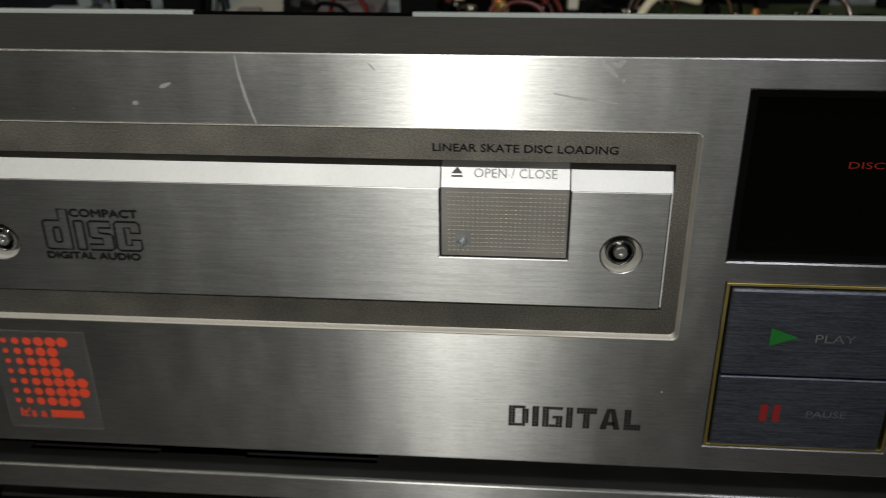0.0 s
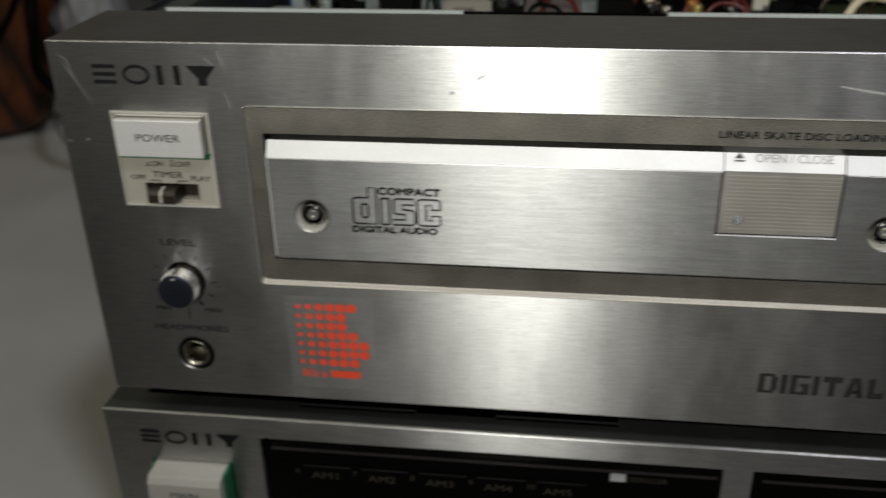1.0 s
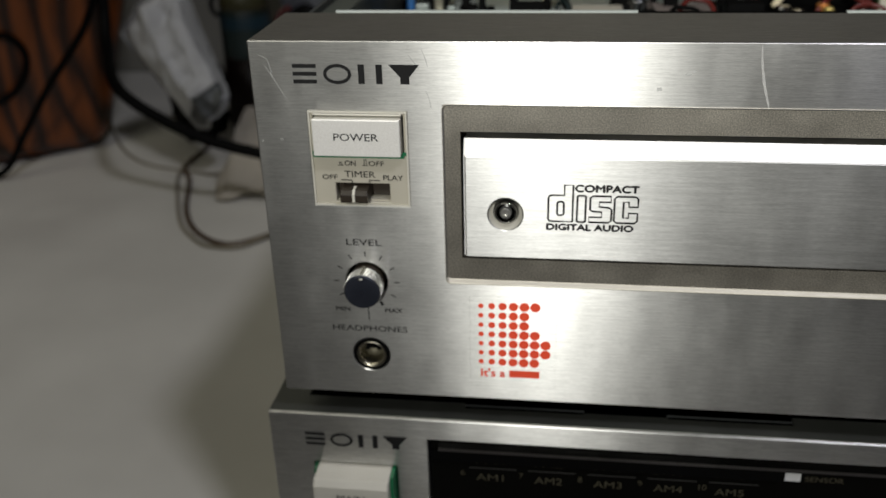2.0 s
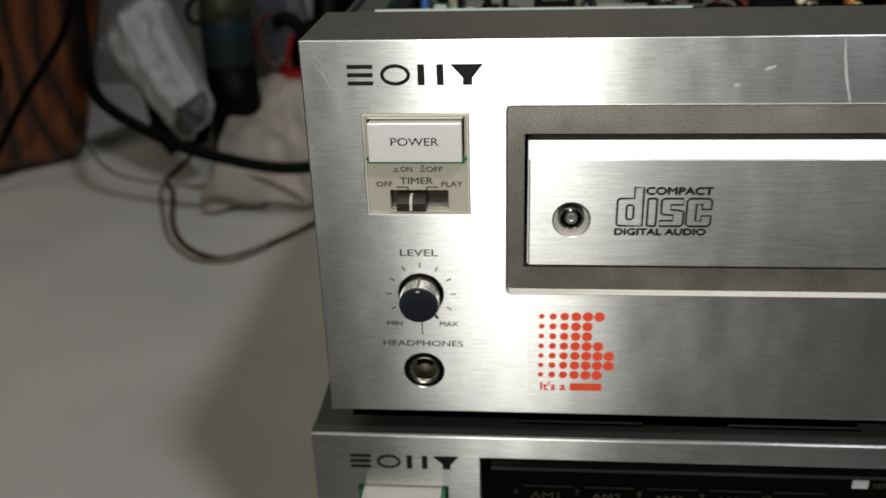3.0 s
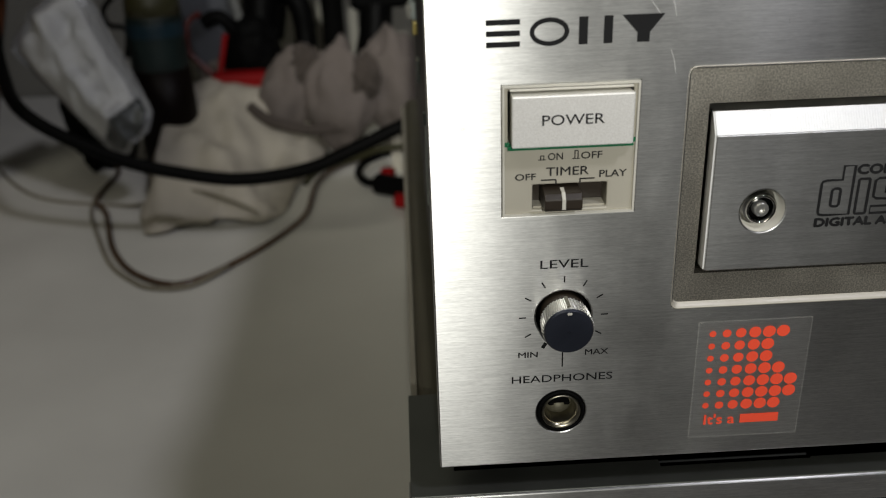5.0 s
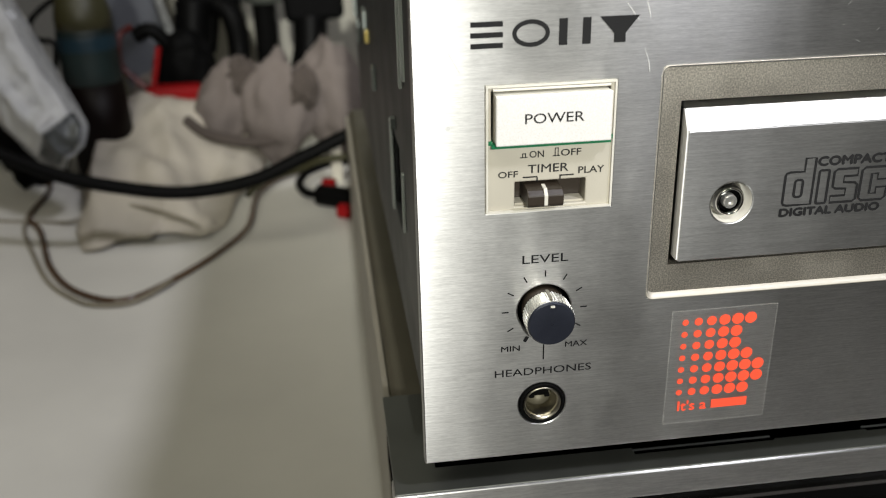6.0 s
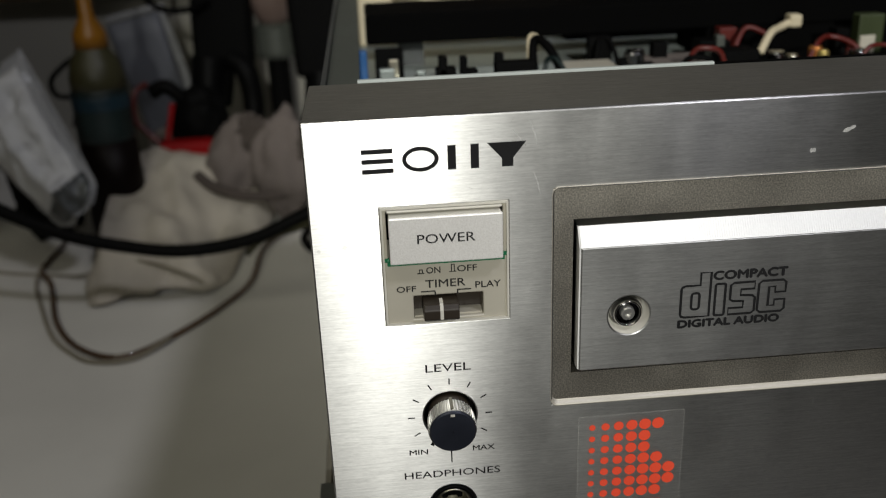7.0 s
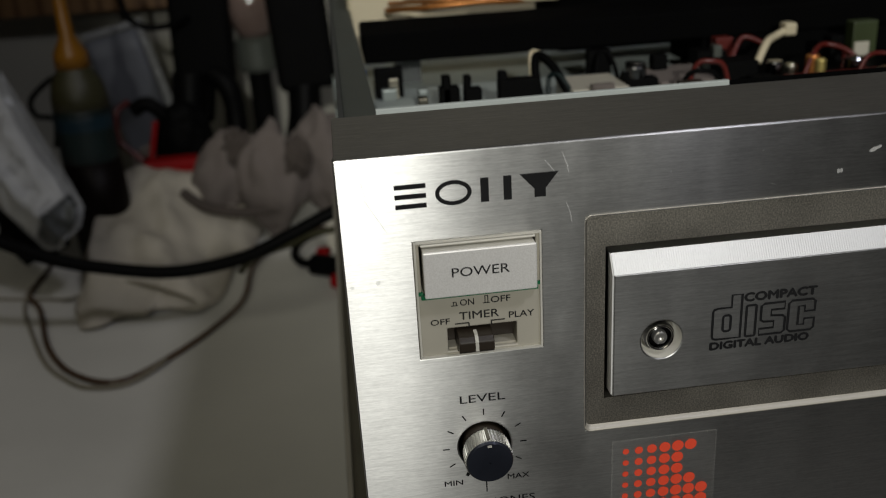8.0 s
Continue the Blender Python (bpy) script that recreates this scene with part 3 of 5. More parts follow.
# scratches and dings
scratches = [
    ([(0.1280, 0.1908), (0.1284, 0.1870), (0.1294, 0.1820), (0.1304, 0.1785), (0.1313, 0.1757)], 0.0006), ([(0.1110, 0.1836), (0.1135, 0.1846)], 0.0008),
    ([(0.1045, 0.1800), (0.1057, 0.1801)], 0.0010), ([(0.2030, 0.1909), (0.2044, 0.1898), (0.2058, 0.1886), (0.2074, 0.1871)], 0.0012), ([(0.2058, 0.1902), (0.2074, 0.1896), (0.2088, 0.1907)], 0.0009), ([(0.2084, 0.1861), (0.2089, 0.1868)], 0.0005),
    ([(0.1945, 0.1836), (0.1995, 0.1827), (0.2040, 0.1821), (0.2078, 0.1816)], 0.0006), ([(0.0060, 0.1862), (0.0085, 0.1820), (0.0118, 0.1760)], 0.00016),
    ([(0.0050, 0.1880), (0.0075, 0.1868), (0.0085, 0.1820)], 0.00014), ([(0.2235, 0.1100), (0.2240, 0.1101)], 0.0005), ([(0.0470, 0.1895), (0.0480, 0.1868), (0.0484, 0.1850)], 0.0002), ([(0.0436, 0.1880), (0.0462, 0.1846)], 0.0002),
    ([(0.0478, 0.1790), (0.0486, 0.1768), (0.0490, 0.1745)], 0.0002), ([(0.1560, 0.1895), (0.1575, 0.1880)], 0.0004), ([(0.0640, 0.1558), (0.0648, 0.1535), (0.0655, 0.1525)], 0.0002),
]


def scratch_mark(points, width, seed):
    """A ragged line, thin at its ends."""
    rng, bm, fine = random.Random(seed), bmesh.new(), []
    for a, b in zip(points, points[1:]):
        for k in range(5):
            f = k / 5
            fine.append((a[0] + (b[0] - a[0]) * f, a[1] + (b[1] - a[1]) * f))
    fine.append(points[-1])
    left, right = [], []
    for i, p in enumerate(fine):
        a, b = Vector(fine[max(i - 1, 0)]), Vector(fine[min(i + 1, len(fine) - 1)])
        d = (b - a).normalized()
        k = width / 2 * (0.15 + math.sin(math.pi * (i + 0.5) / len(fine)) ** 0.6) * rng.uniform(0.6, 1.15)
        left.append(bm.verts.new((p[0] - d.y * k, -0.00006, p[1] + d.x * k)))
        right.append(bm.verts.new((p[0] + d.y * k, -0.00006, p[1] - d.x * k)))
    for i in range(len(fine) - 1):
        bm.faces.new((left[i], left[i + 1], right[i + 1], right[i]))
    return bm


for n, (pts, w) in enumerate(scratches):
    part("scratch", scratch_mark(pts, w, n), SCRATCH, player, "pale scratch in the metal")
for x, z, r in ((0.0092, 0.1655, 0.0005), (0.0040, 0.1650, 0.0004)):
    part("ding", disc(x, z, r, -0.00006, bmesh.new(), 9), DING, player, "small round mark in the metal")

rng = random.Random(21)
for n in range(44):
    x, z, a = rng.uniform(0.006, 0.350), rng.choice((rng.uniform(0.1765, 0.190), rng.uniform(0.089, 0.123))), rng.gauss(0.0, 0.5) + (1.2 if n % 3 == 0 else 0.0)
    d = rng.uniform(0.0003, 0.0016)
    if any(h[0] - 0.002 < x < h[1] + 0.002 and h[2] - 0.002 < z < h[3] + 0.002 for h in holes):
        continue
    part("scratch", scratch_mark([(x, z), (x + d * math.cos(a), z + d * math.sin(a))], rng.uniform(0.00007, 0.00016), n), DING, player, "tiny bright nick")

# power button and timer switch
part("switch_plate", plate(PW[0] + 0.0002, PW[1] - 0.0002, PW[2] + 0.0002, PW[3] - 0.0002, 0.0003, 0.012, [(0.0178, 0.0415, 0.1620, 0.1724), (0.0226, 0.0372, 0.1483, 0.1535)]), CREAM, player, "cream plastic switch plate", bevel=0.0003)
part("plate_edge", plate(PW[0] - 0.0001, PW[1] + 0.0001, PW[2] - 0.0001, PW[3] + 0.0001, -0.0003, 0.0004, [(PW[0] + 0.0003, PW[1] - 0.0003, PW[2] + 0.0003, PW[3] - 0.0003)]), CREAM_LIGHT, player, "pale raised rim")
pb = part("power_button", box(0.0183, 0.0410, -0.0022, 0.008, 0.1622, 0.1719), CREAM_LIGHT, player, "ivory power button with a pale metal face", bevel=0.0002)
part("button_face", box(0.0182, 0.0411, -0.0029, -0.0021, 0.1621, 0.1720), SATIN_IVORY, pb, "pale champagne blasted metal face", bevel=0.00025)
part("green_line", box(0.0176, 0.0416, -0.0012, 0.0006, 0.1612, 0.1620), GREEN, player, "green line under the button")
part("plate_ridge", box(0.0180, 0.0413, -0.0006, 0.0030, 0.17235, 0.17285), CREAM_LIGHT, player, "pale ridge above the button", bevel=0.0002)
for x in (0.0170, 0.0412):
    part("green_line", box(x, x + 0.0010, -0.0001, 0.0006, 0.1616, 0.1624), GREEN, player, "green end of the line")
words("POWER", 0.0238, 0.0355, 0.1664, 0.1684, INK, pb, -0.0030, 0.002)
words("ON", 0.0255, 0.0284, 0.1585, 0.1599, GREY_INK, player, 0.0002, bold=0.00003)
words("OFF", 0.0319, 0.0360, 0.1585, 0.1599, GREY_INK, player, 0.0002, bold=0.00003)
for x, h in ((0.0236, 0.0006), (0.0302, 0.0014)):
    bm = bar(x, x + 0.0015, 0.1585, 0.1587, GREY_INK, player, 0.0002, join=True)
    for q in (x + 0.0004, x + 0.0010):
        bar(q, q + 0.0002, 0.1587, 0.1587 + h, GREY_INK, player, 0.0002, bm=bm, join=True)
    bar(x + 0.0004, x + 0.0012, 0.1587 + h, 0.1589 + h, GREY_INK, player, 0.0002, bm=bm, join=True)
    part("push_symbol", bm, GREY_INK, player)
words("OFF", 0.0192, 0.0232, 0.1546, 0.1559, GREY_INK, player, 0.0002, bold=0.00003)
words("TIMER", 0.0252, 0.0335, 0.1553, 0.1570, GREY_INK, player, 0.0002, bold=0.00003)
words("PLAY", 0.0356, 0.0409, 0.1546, 0.1560, GREY_INK, player, 0.0002, bold=0.00003)
for x0, x1, q in ((0.0242, 0.0272, 0.0270), (0.0317, 0.0347, 0.0317)):
    bm = bar(x0, x1, 0.1543, 0.1546, GREY_INK, player, 0.0002, join=True)
    bar(q, q + 0.0003, 0.1535, 0.1543, GREY_INK, player, 0.0002, bm=bm, join=True)
    part("switch_mark", bm, GREY_INK, player)
part("slot_back", box(0.0222, 0.0376, 0.0045, 0.0060, 0.1479, 0.1539), BROWN_PLASTIC, player)
part("slot_floor", box(0.0228, 0.0370, 0.0012, 0.0044, 0.1483, 0.1487), CREAM, player)
sk = part("slide_switch", prism([(0.0044, 0.1491), (-0.0030, 0.1491), (-0.0036, 0.1497), (-0.0036, 0.1517), (-0.0026, 0.1527), (0.0044, 0.1529)], 0.0245, 0.0318), BROWN_PLASTIC, player, "dark brown slide switch", bevel=0.0002)
part("switch_line", prism([(-0.0030, 0.1493), (-0.0038, 0.1497), (-0.0038, 0.1518), (-0.0027, 0.1529), (-0.0005, 0.1531), (-0.0005, 0.1527)], 0.0278, 0.0285), CREAM_LIGHT, sk, "white index line")

# level knob
part("knob_collar", lathe(KX, 0, KZ, [(0.00575, 0.0006), (0.0057, 0.0050), (0.0001, 0.0052)], 48, caps=(False, True)), BLACK, player, "dark well round the knob", smooth=False)
knob = part("level_knob", lathe(KX, 0, KZ, [(0.0042, -0.0014), (0.0049, -0.0015), (0.0052, -0.0018), (0.0053, -0.0056), (0.0051, -0.0062), (0.0049, -0.0062)], 176, wobble=lambda i, k: (0.93 if (i % 4 < 2 and 1 < k < 4) else 1.0)), KNURL, player, "knurled silver level knob")
part("knob_neck", lathe(KX, 0, KZ, [(0.0047, 0.0050), (0.0048, -0.0013), (0.0040, -0.0016)], 48, caps=(True, True)), BROWN_PLASTIC, knob, "dark brown neck of the knob", smooth=True)
part("knob_face", lathe(KX, 0, KZ, [(0.0050, -0.0058), (0.0050, -0.0064), (0.0047, -0.0068), (0.0001, -0.0069)], 48), KNOB_FACE, knob, "dark anodised knob face")
part("pointer", box(KX - 0.00035, KX + 0.00035, -0.0058, -0.0014, KZ + 0.0044, KZ + 0.00542), COVER, knob, "dull grey pointer bar")
part("pointer_tip", box(KX - 0.00045, KX + 0.00045, -0.0071, -0.0066, KZ + 0.0040, KZ + 0.0044), CREAM_LIGHT, knob, "white pointer tip")
for a in range(-30, 211, 30):
    c, s = math.cos(radians(a)), math.sin(radians(a))
    part("tick", stroke([(KX + 0.0078 * c, KZ + 0.0078 * s), (KX + 0.0093 * c, KZ + 0.0093 * s)], 0.0003, -0.0001), INK, player)
for a in (-60, 240):
    c, s = math.cos(radians(a)), math.sin(radians(a))
    part("tick", stroke([(KX + 0.0072 * c, KZ + 0.0072 * s), (KX + 0.0086 * c, KZ + 0.0086 * s)], 0.0008, -0.0001), INK, player)
part("link_line", bar(KX - 0.00015, KX + 0.00015, 0.1120, 0.1160, INK, player, join=True), INK, player)
words("LEVEL", 0.0243, 0.0341, 0.1354, 0.1373, INK, player, weight=0.004)
words("MIN", 0.0199, 0.0240, 0.1147, 0.1160, INK, player, bold=0.00003)
words("MAX", 0.0341, 0.0390, 0.1147, 0.1160, INK, player, bold=0.00003)
words("HEADPHONES", 0.0185, 0.0402, 0.1083, 0.1101, INK, player, weight=0.004)

# headphone socket
jack = part("headphone_socket", lathe(JX, 0, JZ, [(0.0052, 0.0002), (0.0051, -0.0002), (0.0045, -0.0003), (0.0044, 0.0010), (0.0041, 0.0012)], 48, caps=(False, False)), BLACK, player, "black socket surround", smooth=True)
part("socket_ring", lathe(JX, 0, JZ, [(0.0044, 0.0010), (0.0043, -0.0002), (0.0040, -0.0004), (0.0034, 0.0010), (0.0031, 0.0022), (0.0030, 0.0040)], 48, caps=(False, False)), NICKEL, jack, "worn nickel socket ring", smooth=True)
part("socket_floor", lathe(JX, 0, JZ, [(0.0031, 0.0024), (0.0030, 0.0050), (0.0001, 0.0052)], 40, caps=(False, True)), SOCKET, jack, "dull olive socket inside", smooth=True)
for x0, x1, z0, z1 in ((-0.0021, 0.0021, 0.0005, 0.0021), (-0.0024, -0.0011, -0.0001, 0.0007), (0.0011, 0.0024, -0.0001, 0.0007)):
    part("socket_spring", box(JX + x0, JX + x1, 0.0024, 0.0042, JZ + z0, JZ + z1), BLACK, jack, "black bent contact", bevel=0.0003)

# clear sticker of red dots
sticker = part("sticker", box(0.0580, 0.0823, -0.00012, -0.00002, 0.0916, 0.1211), STICKER, player, "clear square sticker with red dots")
part("sticker_edge", plate(0.0580, 0.0823, 0.0916, 0.1211, -0.00016, -0.00012, [(0.0581, 0.0822, 0.0917, 0.1210)]), STICKER_RIM, sticker)
for row, count in enumerate((6, 5, 5, 6, 7, 7, 6)):
    for col in range(count):
        r = (0.00074, 0.00096, 0.00115, 0.00132, 0.00140, 0.00142, 0.00146)[col]
        part("dot", disc(0.0612 + 0.00302 * col, 0.1181 - 0.00302 * row, r, -0.0002, bmesh.new()), RED_INK, sticker)
words("It's a", 0.0612, 0.0680, 0.0950, 0.0976, RED_INK, sticker, -0.0002, bold=0.0001)
part("printed_bar", bar(0.0692, 0.0778, 0.0950, 0.0973, RED_INK, sticker, -0.0002, join=True), RED_INK, sticker)

# bezel and disc tray
BY = 0.0007
bez = part("tray_bezel", frame_ring((BZ[0] + 0.0003, BZ[1] - 0.0008, BZ[2] + 0.0011, BZ[3] - 0.0003), OPEN, BY, 0.030), BEZEL, player, "champagne blasted metal bezel round the tray")


def sloping_lip(outer, insets, y0, y1, radius):
    """A rounded rim that stands a little proud of the panel and slopes down to the bezel; insets: left, right, below, above."""
    bm = bmesh.new()
    rows = []
    for f, y in ((0.0, 0.0020), (0.0, y0 + 0.0001), (0.06, y0), (0.22, y0 + 0.00004), (0.5, y0 + 0.45 * (y1 - y0)), (0.8, y0 + 0.85 * (y1 - y0)), (1.0, y1)):
        a, b, c, d = (i * f for i in insets)
        rows.append([bm.verts.new((x, y, z)) for x, z in rounded(outer[0] + a, outer[1] - b, outer[2] + c, outer[3] - d, radius, 5)])
    for a, b in zip(rows, rows[1:]):
        for i in range(len(a)):
            q = (i + 1) % len(a)
            bm.faces.new((a[i], a[q], b[q], b[i]))
    return bm


part("bezel_lip", sloping_lip((BZ[0] + 0.0001, BZ[1] - 0.0001, BZ[2] + 0.0001, BZ[3] - 0.0001), (0.0004, 0.0010, 0.0013, 0.0004), -0.0003, BY - 0.0001, 0.0015), BEZEL_LIP, bez, "smooth sloping rim of the bezel", smooth=True)
part("tray_shadow_box", plate(OPEN[0] - 0.0005, OPEN[1] + 0.0005, OPEN[2] - 0.0005, OPEN[3] + 0.0005, 0.0285, 0.0305, []), BLACK_MATT, player)
words("LINEAR SKATE DISC LOADING", 0.1692, 0.2088, 0.1702, 0.1720, INK, bez, BY - 0.0001, 0.006, bold=0.00005)
TX0, TX1, TZ0, TZE, TY = 0.0574, 0.2206, 0.1338, 0.1625, -0.0016
CH = [(TY, TZE), (0.0009, 0.1665)]
tray = part("disc_tray", plate(TX0, TX1, TZ0, TZE, TY, 0.028, [(0.1708, 0.1992, 0.1458, TZE)], [(0.0680, 0.1465, 0.0045, 0.008), (0.2110, 0.1475, 0.0045, 0.008)]), ALU_TRAY, player, "brushed aluminium disc tray front", bevel=0.0003)


def ribbed_edge(x0, x1):
    """The tray's slanting upper edge, cut with fine upright ribs."""
    bm, n = prism([(CH[0][0], CH[0][1]), (CH[1][0] + 0.0004, CH[1][1] - 0.0005), (0.0200, 0.1658), (0.0200, TZE)], x0, x1), int((x1 - x0) / 0.00026)
    rows = []
    for i in range(n + 1):
        x, d = x0 + (x1 - x0) * i / n, 0.000015 * (i % 2)
        rows.append([bm.verts.new((x, y + d * 0.9 - 0.00003, z - d * 0.4 + 0.00003)) for y, z in CH])
    for a, b in zip(rows, rows[1:]):
        bm.faces.new((a[0], b[0], b[1], a[1]))
    for a, b in zip(rows, rows[1:]):
        bm.faces.new((a[1], b[1], bm.verts.new((b[1].co.x, 0.0200, 0.1662)), bm.verts.new((a[1].co.x, 0.0200, 0.1662))))
    return bm


for x0, x1 in ((TX0, 0.1708), (0.1992, TX1)):
    part("tray_chamfer", ribbed_edge(x0, x1), RIBBED, tray, "finely ribbed bright slanting edge")


def ring_cover(x, z):
    """A round sunken screw hole: cream wall, dark screw with a hexagon socket."""
    part("screw_hole", lathe(x, 0, z, [(0.00448, TY + 0.0001), (0.0043, TY + 0.0004), (0.0041, TY + 0.0044), (0.0001, TY + 0.0046)], 48, caps=(False, True)), CREAM_LIGHT, tray, "cream sunken screw hole", smooth=True)
    s = part("screw", lathe(x, 0, z, [(0.0034, TY + 0.0045), (0.0034, TY + 0.0016), (0.0031, TY + 0.0011), (0.0026, TY + 0.0010), (0.0023, TY + 0.0019), (0.0017, TY + 0.0019), (0.0001, TY + 0.0017)], 40), DARK_CHROME, tray, "black screw with a chromed ring")
    part("screw_ring", lathe(x, 0, z, [(0.0031, TY + 0.0012), (0.0030, TY + 0.0007), (0.0028, TY + 0.0006), (0.0026, TY + 0.0007), (0.0025, TY + 0.0012)], 40, caps=(False, False)), CHROME, s, "thin bright metal ring", smooth=True)
    # Paler metal than the screw, imitating the torch's glint on its centre.
    part("screw_socket", lathe(x, 0, z, [(0.0016, TY + 0.0019), (0.0015, TY + 0.0007), (0.0013, TY + 0.0004), (0.0007, TY + 0.0004), (0.0006, TY + 0.0010)], 24), KNURL, s, "screw centre, paler metal for a glint")


for x in (TX0 - 0.0003, TX1):
    part("tray_side", prism([(TY + 0.0003, TZ0 + 0.0004), (TY + 0.0002, TZE), (CH[1][0], CH[1][1] - 0.0001), (0.0016, CH[1][1] - 0.0001), (0.0016, TZ0 + 0.0004)], x, x + 0.0003), WHITE_CAP, tray, "pale bare side of the tray")
ring_cover(0.0680, 0.1465)
ring_cover(0.2110, 0.1475)

# open and close key
OX0, OX1, OZ0 = 0.1711, 0.1989, 0.1461
key = part("open_close_key", box(OX0, OX1, TY + 0.0004, 0.026, OZ0, TZE), KEY_GREY, tray, "dotted grey open and close key")
part("key_cap", prism([(CH[0][0] + 0.0003, CH[0][1] + 0.0001), CH[1], (0.0200, 0.1662), (0.0200, TZE + 0.0001)], OX0, OX1), BRIGHT_CAP, key, "white slanting key cap")
bm = bmesh.new()
for i in range(25):
    for k in range(15):
        x, z = OX0 + 0.0014 + i * 0.00105, OZ0 + 0.0008 + k * 0.00100
        if (x - 0.1757) ** 2 + (z - 0.1497) ** 2 > 0.0018 ** 2:
            box(x, x + 0.00055, TY + 0.00015, TY + 0.0005, z, z + 0.00055, bm)
tagged(part("key_studs", bm, BEZEL_LIP, key), "rows of tiny raised studs", kind="stuff")
part("key_lamp", lathe(0.1757, 0, 0.1497, [(0.0012, TY + 0.0006), (0.0012, TY + 0.0001), (0.0008, TY - 0.0004), (0.0001, TY - 0.0006)], 24), LENS_GLASS, key, "small clear lamp lens", smooth=True)
slope = math.atan2(CH[1][1] - CH[0][1], CH[1][0] - CH[0][0])
MC = pose(0, CH[0][0] - 0.0001, CH[0][1] + 0.0002, -90 + math.degrees(slope))
words("OPEN / CLOSE", 0.1782, 0.1962, 0.0024, 0.0044, FAINT_INK, key, m=MC)
bm = bmesh.new()
bm.faces.new([bm.verts.new(MC @ Vector(p)) for p in ((0.1733, 0, 0.0032), (0.1757, 0, 0.0032), (0.1745, 0, 0.0047))])
bar(0.1733, 0.1757, 0.0024, 0.0028, EJECT_INK, key, m=MC, bm=bm, join=True)
part("eject_symbol", bm, EJECT_INK, key)


def disc_logo(x0, x1, z0, z1, parent, y):
    """The disc mark as plain outlined shapes."""
    w, k = x1 - x0, 0.00054
    bm = bmesh.new()
    top = z0 + 0.72 * (z1 - z0)
    stroke(rounded(x0 + 0.10 * w, x0 + 0.175 * w, z0 + 0.0018, top - 0.0018, 0.0006), k, y, bm, True)
    stroke(rounded(x0 + 0.325 * w, x0 + 0.42 * w, z0, top, 0.0004), k, y, bm, True)
    h = top - z0

    def shape(points):
        stroke([(x0 + u * w, z0 + v * h) for u, v in points], k, y, bm, True)

    shape([(0.045, 0.0), (0.275, 0.0), (0.275, 1.39), (0.178, 1.39), (0.178, 1.0), (0.045, 1.0), (0.01, 0.97), (0.0, 0.90), (0.0, 0.10), (0.01, 0.03)])
    shape([(0.46, 0.0), (0.68, 0.0), (0.71, 0.07), (0.71, 0.5), (0.68, 0.57), (0.57, 0.60), (0.57, 0.78), (0.70, 0.78), (0.70, 1.0), (0.50, 1.0), (0.47, 0.93), (0.47, 0.48), (0.50, 0.42), (0.60, 0.40), (0.60, 0.20), (0.46, 0.20)])
    shape([(0.77, 0.0), (0.97, 0.0), (1.0, 0.08), (1.0, 0.38), (0.90, 0.38), (0.90, 0.20), (0.84, 0.20), (0.84, 0.80), (0.90, 0.80), (0.90, 0.62), (1.0, 0.62), (1.0, 0.92), (0.97, 1.0), (0.77, 1.0), (0.74, 0.92), (0.74, 0.08)])
    part("disc_mark", bm, INK, parent, "black outlined disc mark")


LY = TY - 0.0001
disc_logo(0.0791, 0.1019, 0.1450, 0.1552, tray, LY)
words("COMPACT", 0.0859, 0.1019, 0.1534, 0.1553, INK, tray, LY, bold=0.00016)
words("DIGITAL AUDIO", 0.0788, 0.1010, 0.1426, 0.1443, INK, tray, LY, bold=0.00016)


def block_letters(text, x0, x1, z0, z1, parent):
    """Heavy square letters, each built up of small square cells."""
    forms = {"D": "111110 110011 110011 110011 110011 110011 111110", "I": "11 11 11 11 11 11 11", "G": "111111 110000 110000 110111 110011 110011 111111",
             "T": "111111 111111 001100 001100 001100 001100 001100", "A": "011110 110011 110011 110011 111111 110011 110011", "L": "11000 11000 11000 11000 11000 11111 11111"}
    rows = [[forms[c].split()[k] for c in text] for k in range(7)]
    lines = ["0".join(r) for r in rows]
    cw, ch = (x1 - x0) / len(lines[0]), (z1 - z0) / 7
    at = x0
    for n, c in enumerate(text):
        bm = bmesh.new()
        wide = 6 * cw
        for quad in (((0, 0), (0.32, 0), (0.53, 1), (0.30, 1)), ((0.68, 0), (1, 0), (0.70, 1), (0.47, 1)), ((0.26, 0.20), (0.74, 0.20), (0.70, 0.37), (0.30, 0.37))) if c == "A" else ():
            bm.faces.new([bm.verts.new((at + u * wide, -0.0001 - 0.00001 * bool(quad[0][0] > 0.1), z0 + w * (z1 - z0))) for u, w in quad])
        for k in range(7 if c != "A" else 0):
            for q, on in enumerate(rows[k][n]):
                if on == "1":
                    u, w = at + q * cw, z1 - (k + 1) * ch
                    bar(u + 0.03 * cw, u + 0.97 * cw, w + 0.03 * ch, w + 0.97 * ch, GREY_INK, parent, bm=bm, join=True)
        part("letter", bm, GREY_INK, parent, "dark grey stencilled letter")
        at += (len(rows[0][n]) + 1) * cw


block_letters("DIGITAL", 0.1872, 0.2196, 0.0983, 0.1045, player)

